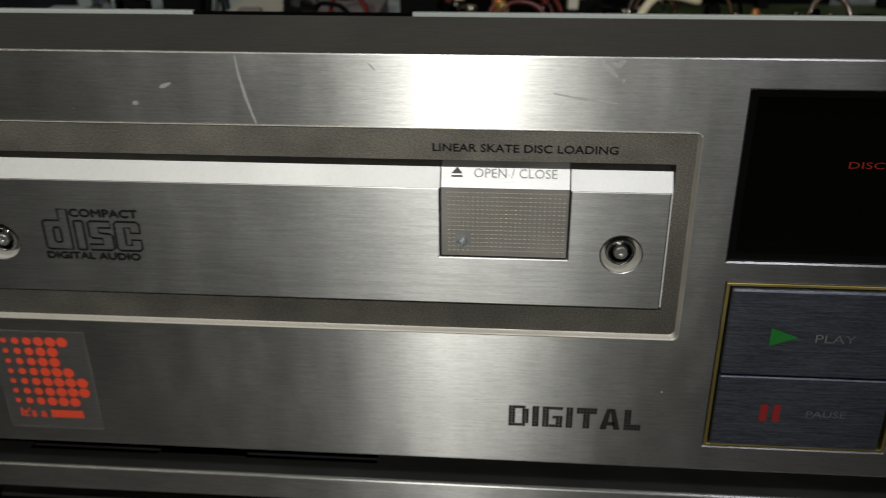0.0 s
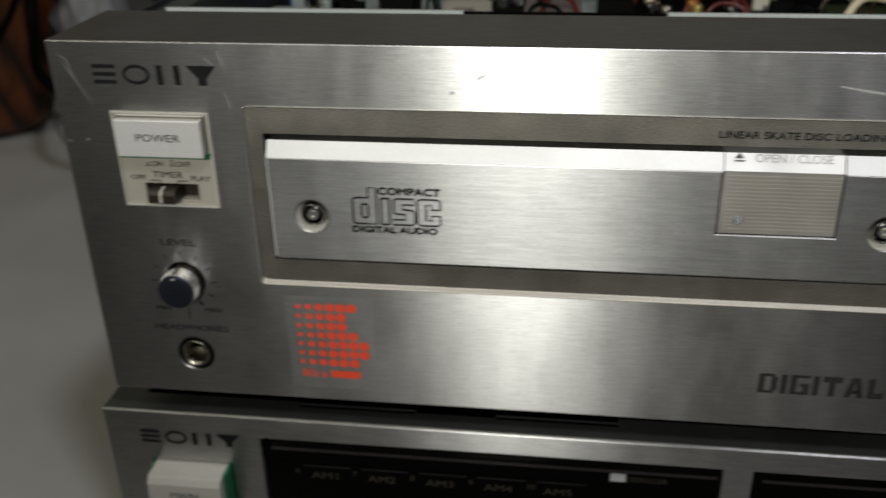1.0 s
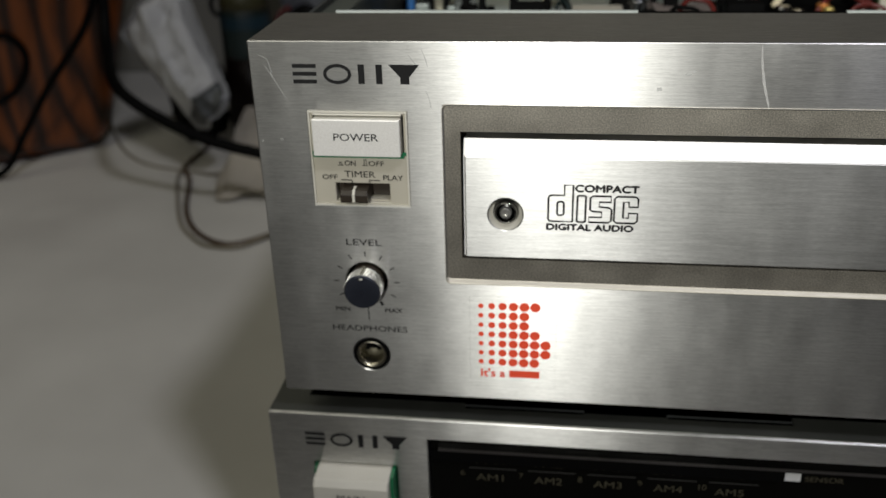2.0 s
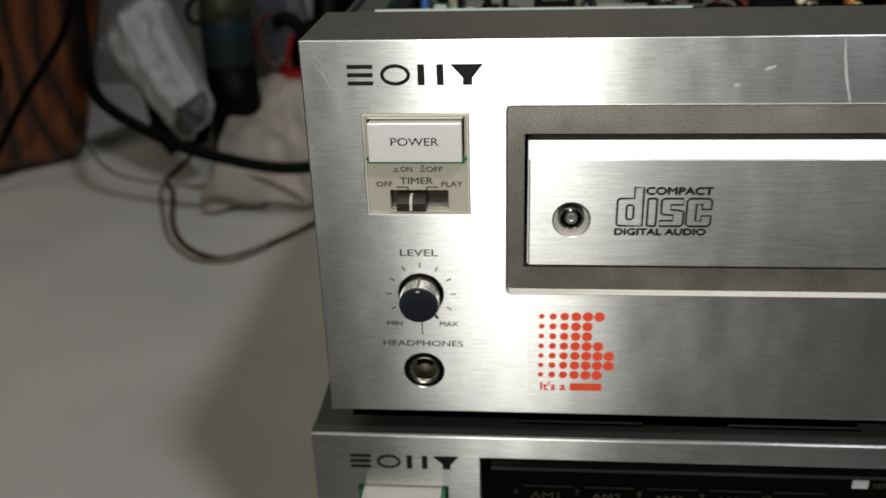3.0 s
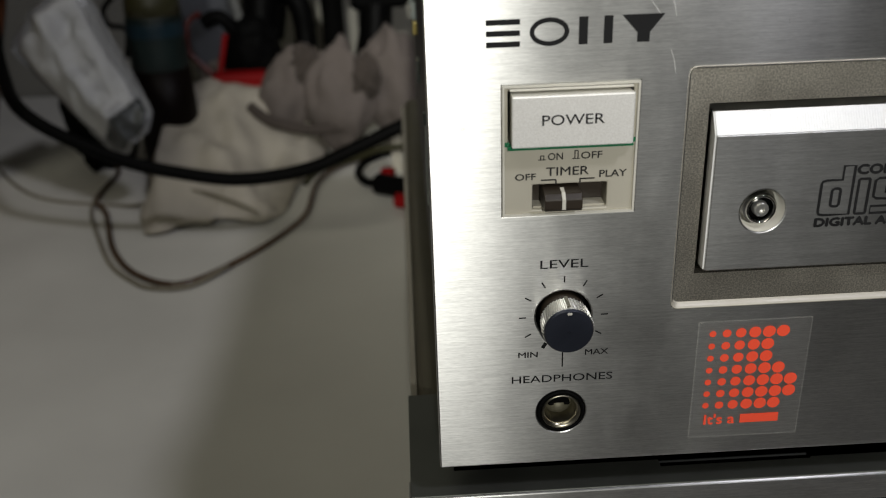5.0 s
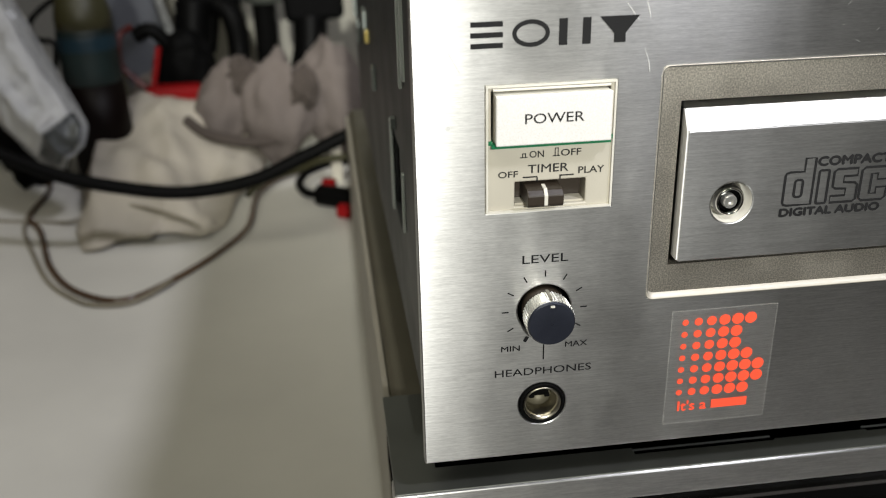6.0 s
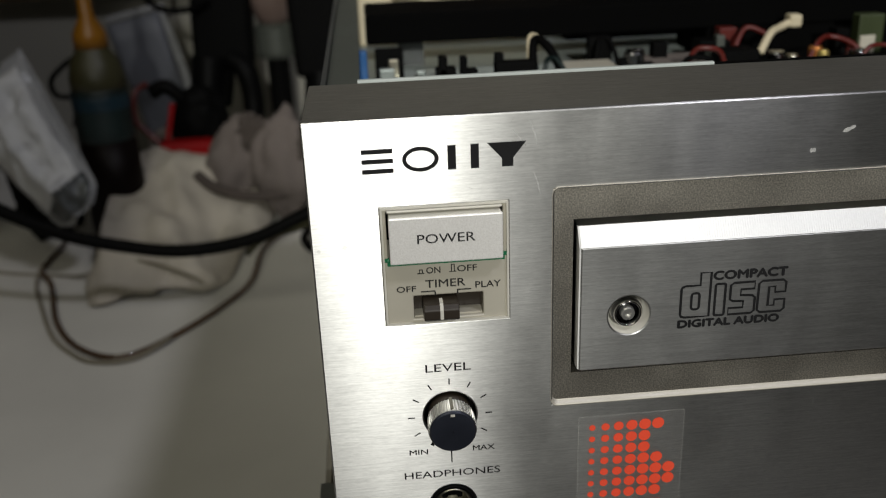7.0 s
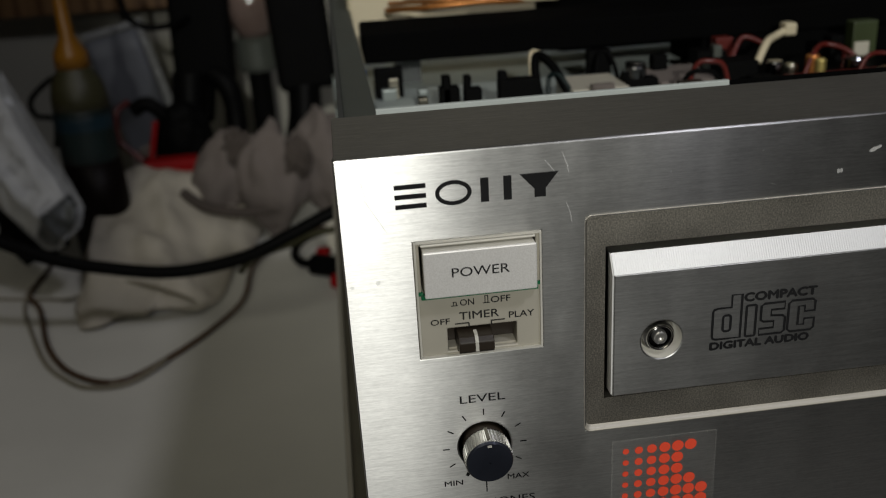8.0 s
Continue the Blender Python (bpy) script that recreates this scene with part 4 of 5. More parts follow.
# display window and the two large keys
disp = part("display_window", box(DW[0] + 0.0003, DW[1] - 0.0003, 0.0040, 0.012, DW[2] + 0.0003, DW[3] - 0.0003), SOOT_GLASS, player, "smoked black display window")
part("window_edge", frame_ring((DW[0] + 0.0002, DW[1] - 0.0002, DW[2] + 0.0002, DW[3] - 0.0002), (DW[0] + 0.0018, DW[1] - 0.0018, DW[2] + 0.0018, DW[3] - 0.0018), 0.0012, 0.0039, 0.0003), BLACK, disp, "black sloping window edge")
words("DISC", 0.2580, 0.2654, 0.1669, 0.1684, RED_GLOW, disp, 0.0038)
part("key_trim", plate(PB[0] + 0.0001, PB[1] - 0.0001, PB[2] + 0.0001, PB[3] - 0.0001, 0.0, 0.010, [(PB[0] + 0.0009, PB[1] - 0.0009, PB[2] + 0.0009, PB[3] - 0.0009)]), BRASS, player, "yellowed brass trim round the keys", bevel=0.0002)
play = part("play_key", box(PB[0] + 0.0013, PB[1] - 0.0013, -0.0012, 0.009, 0.1167, 0.1393), BLUE_METAL, player, "dark blue brushed play key", bevel=0.0004)
paus = part("pause_key", box(PB[0] + 0.0013, PB[1] - 0.0022, -0.0008, 0.009, 0.0957, 0.1160), BLUE_METAL, player, "dark blue brushed pause key", bevel=0.0004)
bm = bmesh.new()
bm.faces.new([bm.verts.new((x, -0.0013, z)) for x, z in ((0.2464, 0.1249), (0.2527, 0.1274), (0.2464, 0.1297))])
part("play_symbol", bm, LIME, play, "green triangle")
for x in (0.2472, 0.2502):
    part("pause_symbol", bar(x, x + 0.0017, 0.1033, 0.1083, RED, paus, -0.0009, join=True), PAUSE_RED, paus, "red bar")
words("PLAY", 0.2565, 0.2655, 0.1262, 0.1283, SILVER_PRINT, play, -0.0013)
words("PAUSE", 0.2580, 0.2672, 0.1050, 0.1068, SILVER_PRINT, paus, -0.0009)

# chassis with the lid off
CX0, CX1 = 0.0045, 0.3550
part("chassis_front", box(CX0 + 0.002, CX1 - 0.002, 0.0312, 0.0322, 0.0920, 0.1890), BLACK_MATT, player)
part("chassis_base", box(CX0, CX1, 0.0032, 0.320, 0.0900, 0.0915), GREY_STEEL, player)


def side_plate(x, y0, y1, z0, z1, holes):
    """An upright plate that runs front to back at x."""
    bm = plate(y0, y1, z0, z1, 0, 0.0012, holes)
    for v in bm.verts:
        v.co = Vector((x + v.co.y, v.co.x, v.co.z))
    return bm


cs = part("chassis_side", side_plate(CX0, 0.0032, 0.3200, 0.0915, 0.1880, [(0.0620, 0.0850, 0.1180, 0.1420), (0.0400, 0.0465, 0.1640, 0.1840), (0.0480, 0.0500, 0.1240, 0.1380)]), GREY_STEEL, player, "grey steel chassis side with slots")
for y0, y1, z0, z1 in ((0.0850, 0.0890, 0.1160, 0.1430), (0.0465, 0.0490, 0.1620, 0.1850), (0.0500, 0.0515, 0.1230, 0.1390), (0.0370, 0.0400, 0.1660, 0.1850)):
    part("slot_rim", side_plate(CX0 - 0.0007, y0, y1, z0, z1, []), PALE_STEEL, cs, "bare metal slot rim")
for y, z, w, h in ((0.2050, 0.1440, 0.0120, 0.0100), (0.1560, 0.1340, 0.0070, 0.0080), (0.2700, 0.1280, 0.0120, 0.0100), (0.3000, 0.1360, 0.0100, 0.0120), (0.0700, 0.1450, 0.0030, 0.0030)):
    part("side_tab", side_plate(CX0 - 0.0014, y, y + w, z, z + h, []), ZINC, cs, "bent metal tab")
part("side_screw", box(CX0 - 0.0018, CX0, 0.1900, 0.1960, 0.1440, 0.1490), BRASS, cs, "brass coloured screw", bevel=0.0006)
part("chassis_side", side_plate(CX1 - 0.0012, 0.0032, 0.3200, 0.0915, 0.1865, []), GREY_STEEL, player)
part("chassis_back", box(CX0 + 0.002, CX1 - 0.002, 0.3188, 0.3200, 0.0915, 0.1700), GREY_STEEL, player)
part("side_flange", box(CX0 + 0.0012, CX0 + 0.0095, 0.0350, 0.3150, 0.1848, 0.1862), OLD_STEEL, player, "bare steel flange", bevel=0.0003)
rail = part("front_rail", prism([(0.0502, 0.1700), (0.0500, 0.1887), (0.0502, 0.1889), (0.0514, 0.1889), (0.0514, 0.1883), (0.0512, 0.1882), (0.0512, 0.1700)], 0.0136, 0.1025), PALE_STEEL, player, "pale zinc rail behind the front panel")
part("front_rail", prism([(0.0502, 0.1700), (0.0500, 0.1887), (0.0502, 0.1889), (0.0514, 0.1889), (0.0514, 0.1883), (0.0512, 0.1882), (0.0512, 0.1700)], 0.1600, 0.3480), PALE_STEEL, player, "pale zinc rail behind the front panel")
part("rail_gap_strip", box(0.1026, 0.1599, 0.0500, 0.0514, 0.1700, 0.1886), BLACK_MATT, player, "black strip between the rails")
part("mounting_shelf", box(0.0110, 0.3490, 0.0400, 0.2900, 0.1600, 0.1612), SHELF_STEEL, player, "grey green metal mounting shelf")
cover = part("transport_cover", box(0.0165, 0.3100, 0.1900, 0.2300, 0.1738, 0.1850), BLACK_MATT, player, "matt black bar across the mechanism", bevel=0.001)
for x in (0.0300, 0.2900):
    part("cover_post", box(x, x + 0.010, 0.2100, 0.2300, 0.1612, 0.1738), GREY_STEEL, cover)
part("transport_housing", box(0.1080, 0.3100, 0.2510, 0.3100, 0.1612, 0.2200), BLACK_MATT, player, "matt black housing at the back", bevel=0.002)
# Added block: darkens the open space below the bar on the right.
part("gap_block", box(0.1530, 0.3090, 0.1910, 0.2280, 0.1612, 0.1737), BLACK_MATT, player, "added black block that keeps the gap dark", bevel=0.0005)
part("ivory_block", box(0.0130, 0.1000, 0.2600, 0.3080, 0.1612, 0.1960), BEIGE, player, "yellowed ivory plastic block", bevel=0.002)
S = 0.1612
for x, y, w, d, h, mat, lab in (
    (0.0205, 0.1560, 0.0055, 0.0040, 0.0095, ZINC, "bare metal connector"), (0.0170, 0.1330, 0.0135, 0.0110, 0.0085, SHELF_STEEL, "pale grey component"), (0.0320, 0.1400, 0.0034, 0.0050, 0.0090, NICKEL, "dull brass component"),
    (0.0195, 0.1850, 0.0110, 0.0045, 0.0115, BLACK, "black coil block"), (0.0128, 0.1780, 0.0036, 0.0050, 0.0125, BLUE_CAP, "small blue component"), (0.0245, 0.1822, 0.0040, 0.0020, 0.0080, NICKEL, "dull brass lead end"),
    (0.0400, 0.1440, 0.0070, 0.0060, 0.0110, BLACK, ""), (0.0410, 0.1440, 0.0030, 0.0050, 0.0150, BLACK, ""), (0.0480, 0.1390, 0.0060, 0.0060, 0.0110, BLACK, ""), (0.0480, 0.1400, 0.0025, 0.0040, 0.0155, BLACK, ""), (0.0600, 0.1390, 0.0140, 0.0060, 0.0130, BLACK, ""), (0.0600, 0.1400, 0.0030, 0.0040, 0.0160, BLACK, ""),
    (0.0335, 0.1560, 0.0035, 0.0040, 0.0085, ZINC, "bare metal connector"), (0.0840, 0.1330, 0.0200, 0.0240, 0.0090, CREAM, "pale label plate"), (0.0900, 0.1300, 0.0080, 0.0030, 0.0110, PINK_CLOTH, "pale pink component"), (0.1040, 0.1380, 0.0120, 0.0060, 0.0100, BLACK, ""),
    (0.1160, 0.1360, 0.0220, 0.0280, 0.0085, PINK_CLOTH, "pale pink component"), (0.1450, 0.1760, 0.0120, 0.0100, 0.0100, BLACK, ""), (0.1540, 0.1800, 0.0070, 0.0060, 0.0140, DARK_RED, "small red component"), (0.1440, 0.1500, 0.0140, 0.0120, 0.0105, BLACK, ""),
    (0.1640, 0.1340, 0.0500, 0.0100, 0.0060, DARK_RED, "dark red strip"), (0.1560, 0.1440, 0.0760, 0.0440, 0.0035, BLACK, ""), (0.2050, 0.1700, 0.0100, 0.0060, 0.0180, CIRCUIT, "upright green board"),
):
    part("component", box(x, x + w, y, y + d, S, S + h), mat, player, lab, bevel=0.0005)
for x, y, r, h, mat in ((0.1090, 0.1420, 0.0036, 0.0140, DARK_CHROME), (0.1115, 0.1470, 0.0028, 0.0140, CHROME), (0.1650, 0.1520, 0.0032, 0.0095, DARK_CHROME), (0.1700, 0.1500, 0.0026, 0.0085, NICKEL), (0.1800, 0.1530, 0.0026, 0.0105, COPPER), (0.1815, 0.1500, 0.0022, 0.0095, BRASS), (0.1950, 0.1500, 0.0036, 0.0090, DARK_CHROME), (0.2250, 0.1450, 0.0030, 0.0090, NICKEL)):
    part("capacitor", lathe(x, y, S, [(r, 0), (r, h - 0.0008), (r - 0.0006, h), (0.0001, h)], 20, axis="z"), mat, player)
part("circuit_board", box(0.2350, 0.3480, 0.0500, 0.1850, S + 0.0010, S + 0.0026), CIRCUIT, player, "green brown circuit board")
rng = random.Random(4)
for row in range(5):
    for col in range(16):
        x, y = 0.2420 + col * 0.0062 + rng.uniform(-0.0008, 0.0008), 0.0960 + row * 0.0090 + rng.uniform(-0.001, 0.001)
        h = rng.uniform(0.004, 0.010)
        part("board_pin", lathe(x, y, S + 0.0026, [(0.0017, 0), (0.0018, h * 0.8), (0.0010, h), (0.0001, h)], 8, axis="z"), rng.choice((NICKEL, DARK_CHROME, COPPER, CREAM)), player)
for pts, r, mat in (
    ([(0.0750, 0.1400, S), (0.0745, 0.1480, 0.1740), (0.0765, 0.1540, 0.1790), (0.0800, 0.1470, 0.1770), (0.0835, 0.1380, 0.1690)], 0.0016, BLACK),
    ([(0.0740, 0.1420, S), (0.0735, 0.1500, 0.1750), (0.0755, 0.1570, 0.1800), (0.0795, 0.1500, 0.1780), (0.0830, 0.1400, 0.1700)], 0.0009, BEIGE),
    ([(0.0780, 0.1400, S), (0.0785, 0.1450, 0.1720), (0.0815, 0.1420, 0.1740), (0.0850, 0.1360, 0.1680)], 0.0009, TEAL),
    ([(0.1640, 0.1640, 0.1680), (0.1700, 0.1700, 0.1740), (0.1760, 0.1760, 0.1750), (0.1830, 0.1790, 0.1770)], 0.0015, BEIGE),
    ([(0.1560, 0.1700, 0.1680), (0.1620, 0.1740, 0.1760), (0.1700, 0.1700, 0.1730)], 0.0010, DARK_RED),
    ([(0.2200, 0.1060, 0.1660), (0.2300, 0.1150, 0.1800), (0.2450, 0.1200, 0.1780)], 0.0014, BEIGE),
    ([(0.2500, 0.1450, 0.1760), (0.2800, 0.1400, 0.1840), (0.3200, 0.1360, 0.1830)], 0.0014, COPPER),
    ([(0.0300, 0.2500, 0.1860), (0.0460, 0.2350, 0.1880), (0.0680, 0.2320, 0.1890), (0.0900, 0.2360, 0.1880), (0.1200, 0.2500, 0.1880)], 0.0013, COPPER),
    ([(0.0320, 0.2580, 0.1880), (0.0500, 0.2380, 0.1900), (0.0740, 0.2380, 0.1900), (0.1000, 0.2420, 0.1880), (0.1300, 0.2480, 0.1890)], 0.0010, COPPER),
    ([(0.0360, 0.2640, 0.1900), (0.0560, 0.2430, 0.1905), (0.0800, 0.2350, 0.1890), (0.1050, 0.2380, 0.1880)], 0.0012, BEIGE),
    ([(0.0400, 0.2700, 0.1900), (0.0600, 0.2480, 0.1890), (0.0900, 0.2440, 0.1895), (0.1200, 0.2450, 0.1880)], 0.0012, BROWN_WIRE),
):
    part("wire", tube(pts, r), mat, player, smooth=True)
part("wire_plug", box(0.1805, 0.1855, 0.1765, 0.1825, 0.1745, 0.1795), BEIGE, player, "cream wire plug", bevel=0.001)
for x in (0.030, 0.318):
    part("foot", lathe(x, 0.060, 0.0745, [(0.012, 0), (0.013, 0.003), (0.011, 0.0155)], 24, axis="z"), RUBBER, player, smooth=True)
    part("foot", lathe(x, 0.290, 0.0745, [(0.012, 0), (0.013, 0.003), (0.011, 0.0155)], 24, axis="z"), RUBBER, player, smooth=True)

rng = random.Random(11)
for n in range(26):
    x, y = rng.uniform(0.100, 0.340), rng.uniform(0.112, 0.180)
    w, d, h = rng.uniform(0.003, 0.009), rng.uniform(0.003, 0.007), rng.uniform(0.006, 0.0145)
    part("component", box(x, x + w, y, y + d, S, S + h), rng.choice((BLACK, BLACK, BROWN_PLASTIC, OLD_STEEL, BLACK, CREAM)), player, bevel=0.0004)
for n in range(14):
    x, y = rng.uniform(0.095, 0.320), rng.uniform(0.115, 0.165)
    a, b, h = rng.uniform(0.008, 0.030), rng.uniform(-0.010, 0.014), rng.uniform(0.170, 0.1785)
    part("wire", tube([(x, y, S), (x + 0.2 * a, y + 0.3 * b, h - 0.002), (x + 0.5 * a, y + b, h), (x + 0.8 * a, y + 0.6 * b, h - 0.003), (x + a, y, S)], rng.uniform(0.0006, 0.0011), 6), rng.choice((BLACK, BLACK, BROWN_WIRE, DARK_RED, BROWN_WIRE, BROWN_PLASTIC)), player, smooth=True)

# ---- clutter on the table ----
cable = part("power_cable", tube([(-0.300, 0.500, 0.190), (-0.262, 0.440, 0.130), (-0.250, 0.410, 0.090), (-0.225, 0.370, 0.070), (-0.177, 0.360, 0.045), (-0.135, 0.360, 0.032), (-0.100, 0.360, 0.027), (-0.061, 0.360, 0.032), (-0.030, 0.362, 0.044), (0.010, 0.368, 0.058), (0.060, 0.380, 0.060), (0.120, 0.400, 0.020), (0.160, 0.420, TOP + 0.004)], 0.0042), RUBBER, smooth=True)
tagged(cable, "thick black rubber cable hanging in a loop", "cable")
BROWN_LINE = [(-0.246, 0.570, 0.010), (-0.231, 0.531, TOP + 0.003), (-0.222, 0.502, TOP + 0.002), (-0.223, 0.452, TOP + 0.002), (-0.208, 0.422, TOP + 0.002), (-0.187, 0.362, TOP + 0.002), (-0.163, 0.324, TOP + 0.002), (-0.134, 0.309, TOP + 0.002), (-0.107, 0.335, TOP + 0.002), (-0.084, 0.372, TOP + 0.002), (-0.071, 0.405, TOP + 0.003), (-0.068, 0.458, TOP + 0.004), (-0.054, 0.492, TOP + 0.004), (-0.034, 0.512, TOP + 0.004), (-0.012, 0.526, TOP + 0.004), (0.03, 0.550, TOP + 0.003)]
tagged(part("thin_cable", tube(BROWN_LINE, 0.0019), BROWN_WIRE, smooth=True), "thin brown glossy cable looped on the table", "cable")
twin = [(-0.224, 0.452, TOP + 0.0035), (-0.219, 0.425, TOP + 0.0015), (-0.203, 0.385, TOP + 0.0015), (-0.184, 0.343, TOP + 0.0015), (-0.166, 0.319, TOP + 0.0015), (-0.150, 0.306, TOP + 0.0018), (-0.128, 0.306, TOP + 0.0022), (-0.110, 0.326, TOP + 0.0042)]
tagged(part("thin_cable", tube(twin, 0.0013), PALE_WIRE, smooth=True), "second pale strand running beside the looped cable", "cable")
tagged(part("thin_cable", tube([(-0.360, 0.600, TOP + 0.001), (-0.330, 0.545, TOP + 0.001), (-0.291, 0.487, TOP + 0.001), (-0.256, 0.456, TOP + 0.001), (-0.211, 0.442, TOP + 0.001), (-0.188, 0.432, TOP + 0.004), (-0.163, 0.424, TOP + 0.016), (-0.137, 0.416, TOP + 0.016), (-0.107, 0.400, TOP + 0.010), (-0.098, 0.396, TOP + 0.002)], 0.0012), PALE_WIRE, smooth=True), "fine beige wire lying across cloth and table", "cable")


def cloth_sheet(name, corners, seed, height, material, label):
    """A crumpled cloth: a thick sheet between four corners, climbing to its back edge in soft folds."""
    bm = bmesh.new()
    a, b, c, d = (Vector((x, y, 0)) for x, y in corners)
    n, grid = 60, []
    for i in range(n + 1):
        row = []
        for k in range(n + 1):
            u, w = i / n, k / n
            p = a.lerp(b, u).lerp(d.lerp(c, u), w)
            edge = min(u, 1 - u, w)
            p.x += 0.010 * noise.noise(Vector((u * 4, w * 4, seed)))
            p.y += 0.014 * noise.noise(Vector((u * 4, w * 4, seed + 9)))
            climb = height * (0.06 + 0.94 * min(1.0, w * 1.15) ** 0.8)
            climb *= 1 - 0.55 * max(0.0, min(1.0, (u - 0.55) / 0.3))
            fold = noise.noise(Vector((p.x * 30 + p.y * 14 + seed, p.y * 12, seed))) + 0.5 * noise.noise(Vector((p.x * 70, p.y * 42, seed)))
            z = TOP + 0.0015 + max(0.0, climb * min(1, 0.2 + min(u, 1 - u) * 7) + 0.010 * fold * min(1, 0.15 + edge * 6))
            row.append(bm.verts.new((p.x, p.y, z)))
        grid.append(row)
    for i in range(n):
        for k in range(n):
            bm.faces.new((grid[i][k], grid[i + 1][k], grid[i + 1][k + 1], grid[i][k + 1]))
    ob = part(name, bm, material, smooth=True)
    mod = ob.modifiers.new("thick", "SOLIDIFY")
    mod.thickness, mod.offset = 0.0015, 1
    return tagged(ob, label, "cloth")


cloth_sheet("wiping_cloth", ((-0.174, 0.386), (-0.092, 0.400), (-0.058, 0.545), (-0.206, 0.560)), 2.0, 0.058, CLOTH, "crumpled cream cotton cloth lying on the table")


def wad(x, y, z, rx, rz, seed, lean, end):
    """A soft lumpy bundle, gathered towards its top."""
    w = thing("cotton_wad", (x, y, TOP), "pale pinkish cotton wad among the clutter", "cloth", "pale wads behind the cloth")
    bm = lump(0, 0, z, rx, rx * 0.85, rz, seed, 0.22, 2.1, TOP)
    for v in bm.verts:
        k = (v.co.z - z) / rz
        k = 0.16 * k * k if k > 0 else 0.62 * k * k
        v.co.x, v.co.y = x + v.co.x * (1 - k) + lean * (v.co.z - z), y + v.co.y * (1 - k)
    part("padding", bm, PINK_CLOTH, w, smooth=True)
    if end:
        part("dull_end", lump(x + end[0], y - rx * 0.45, z + end[1], 0.0120, 0.007, 0.016, seed + 3, 0.35, 2.4), TAUPE, w, "dull brown end", smooth=True)


wad(-0.092, 0.535, 0.026, 0.025, 0.044, 1.0, 0.25, (0.017, 0.028))
wad(-0.051, 0.524, 0.028, 0.027, 0.044, 2.3, 0.05, (0.019, 0.020))
wad(-0.009, 0.540, 0.030, 0.028, 0.048, 4.1, -0.1, None)
wad(-0.150, 0.600, 0.014, 0.026, 0.034, 6.2, 0.0, None)
tagged(part("cord", tube([(-0.118, 0.512, 0.029), (-0.104, 0.502, 0.021), (-0.086, 0.498, 0.016), (-0.068, 0.502, 0.012), (-0.050, 0.510, 0.012)], 0.0042), TAUPE, smooth=True), "dull brown cord below the wads", "cord")

# glue bottle with an amber nozzle
bx, by = -0.177, 0.505
bottle = thing("glue_bottle", (bx, by, TOP), "dark bottle with teal label and amber nozzle", "bottle")
part("body", lathe(bx, by, TOP, [(0.020, 0), (0.0215, 0.003), (0.0212, 0.050), (0.0202, 0.082)], 36, axis="z"), DARK_LIQUID, bottle, smooth=True)
part("label_band", lathe(bx, by, TOP, [(0.0200, 0.082), (0.0204, 0.084), (0.0198, 0.118), (0.0192, 0.120)], 36, axis="z"), TEAL, bottle, "teal printed label")
part("label_stripe", lathe(bx, by, TOP, [(0.0201, 0.105), (0.0204, 0.1055), (0.0201, 0.1145), (0.0198, 0.115)], 36, axis="z"), BLUE_PRINT, bottle, "blue printed stripe")
part("shoulder", lathe(bx, by, TOP, [(0.0194, 0.118), (0.0192, 0.128), (0.0170, 0.138), (0.0120, 0.146), (0.0110, 0.152)], 36, axis="z"), OLIVE_LABEL, bottle, "yellowish shoulder", smooth=True)
part("nozzle", lathe(bx, by, TOP, [(0.0120, 0.148), (0.0115, 0.158), (0.0050, 0.170), (0.0036, 0.215), (0.0030, 0.245), (0.0001, 0.246)], 24, axis="z"), AMBER, bottle, "amber tapered nozzle", smooth=True)

# parts bag
bag = thing("parts_bag", (-0.200, 0.430, TOP), "crinkled clear plastic bag with a printed paper sheet", "plastic bag")
BAG = [Vector(p) for p in ((-0.190, 0.405, 0.026), (-0.160, 0.412, 0.050), (-0.212, 0.465, 0.138), (-0.262, 0.440, 0.098))]
BAG_OUT = (BAG[1] - BAG[0]).cross(BAG[3] - BAG[0]).normalized()


def bag_sheet(u0, u1, w0, w1, lift, swell, seed, nu=16, nw=28):
    """A crinkled sheet over part of the bag's face; u across, w along."""
    bm, grid = bmesh.new(), []
    for i in range(nu + 1):
        row = []
        for k in range(nw + 1):
            u, w = u0 + (u1 - u0) * i / nu, w0 + (w1 - w0) * k / nw
            u = 0.5 + (u - 0.5) * math.sqrt(max(0.3, 1 - max(0.0, 1 - w / 0.10) ** 2))
            p = BAG[0].lerp(BAG[1], u).lerp(BAG[3].lerp(BAG[2], u), w)
            fat = max(0, 1 - abs(2 * u - 1) ** 3) * max(0, 1 - abs(2 * w - 1) ** 3)
            crease = noise.noise(Vector((u * 3 + seed, w * 6, seed))) * 0.5 + noise.noise(Vector((u * 7, w * 11 + seed, 2))) * 0.3
            ridge = 0.45 + 0.10 * noise.noise(Vector((w * 3, seed, 1.0)))
            fold = -0.030 * max(0.0, ridge - u) + 0.004 * max(0.0, 1 - abs(u - ridge) / 0.10)
            row.append(bm.verts.new(p + BAG_OUT * (lift + fold + swell * fat * (1 + crease) + 0.0060 * crease)))
        grid.append(row)
    for i in range(nu):
        for k in range(nw):
            bm.faces.new((grid[i][k], grid[i + 1][k], grid[i + 1][k + 1], grid[i][k + 1]))
    return bm


def thick(ob, t):
    mod = ob.modifiers.new("thick", "SOLIDIFY")
    mod.thickness = t
    return ob


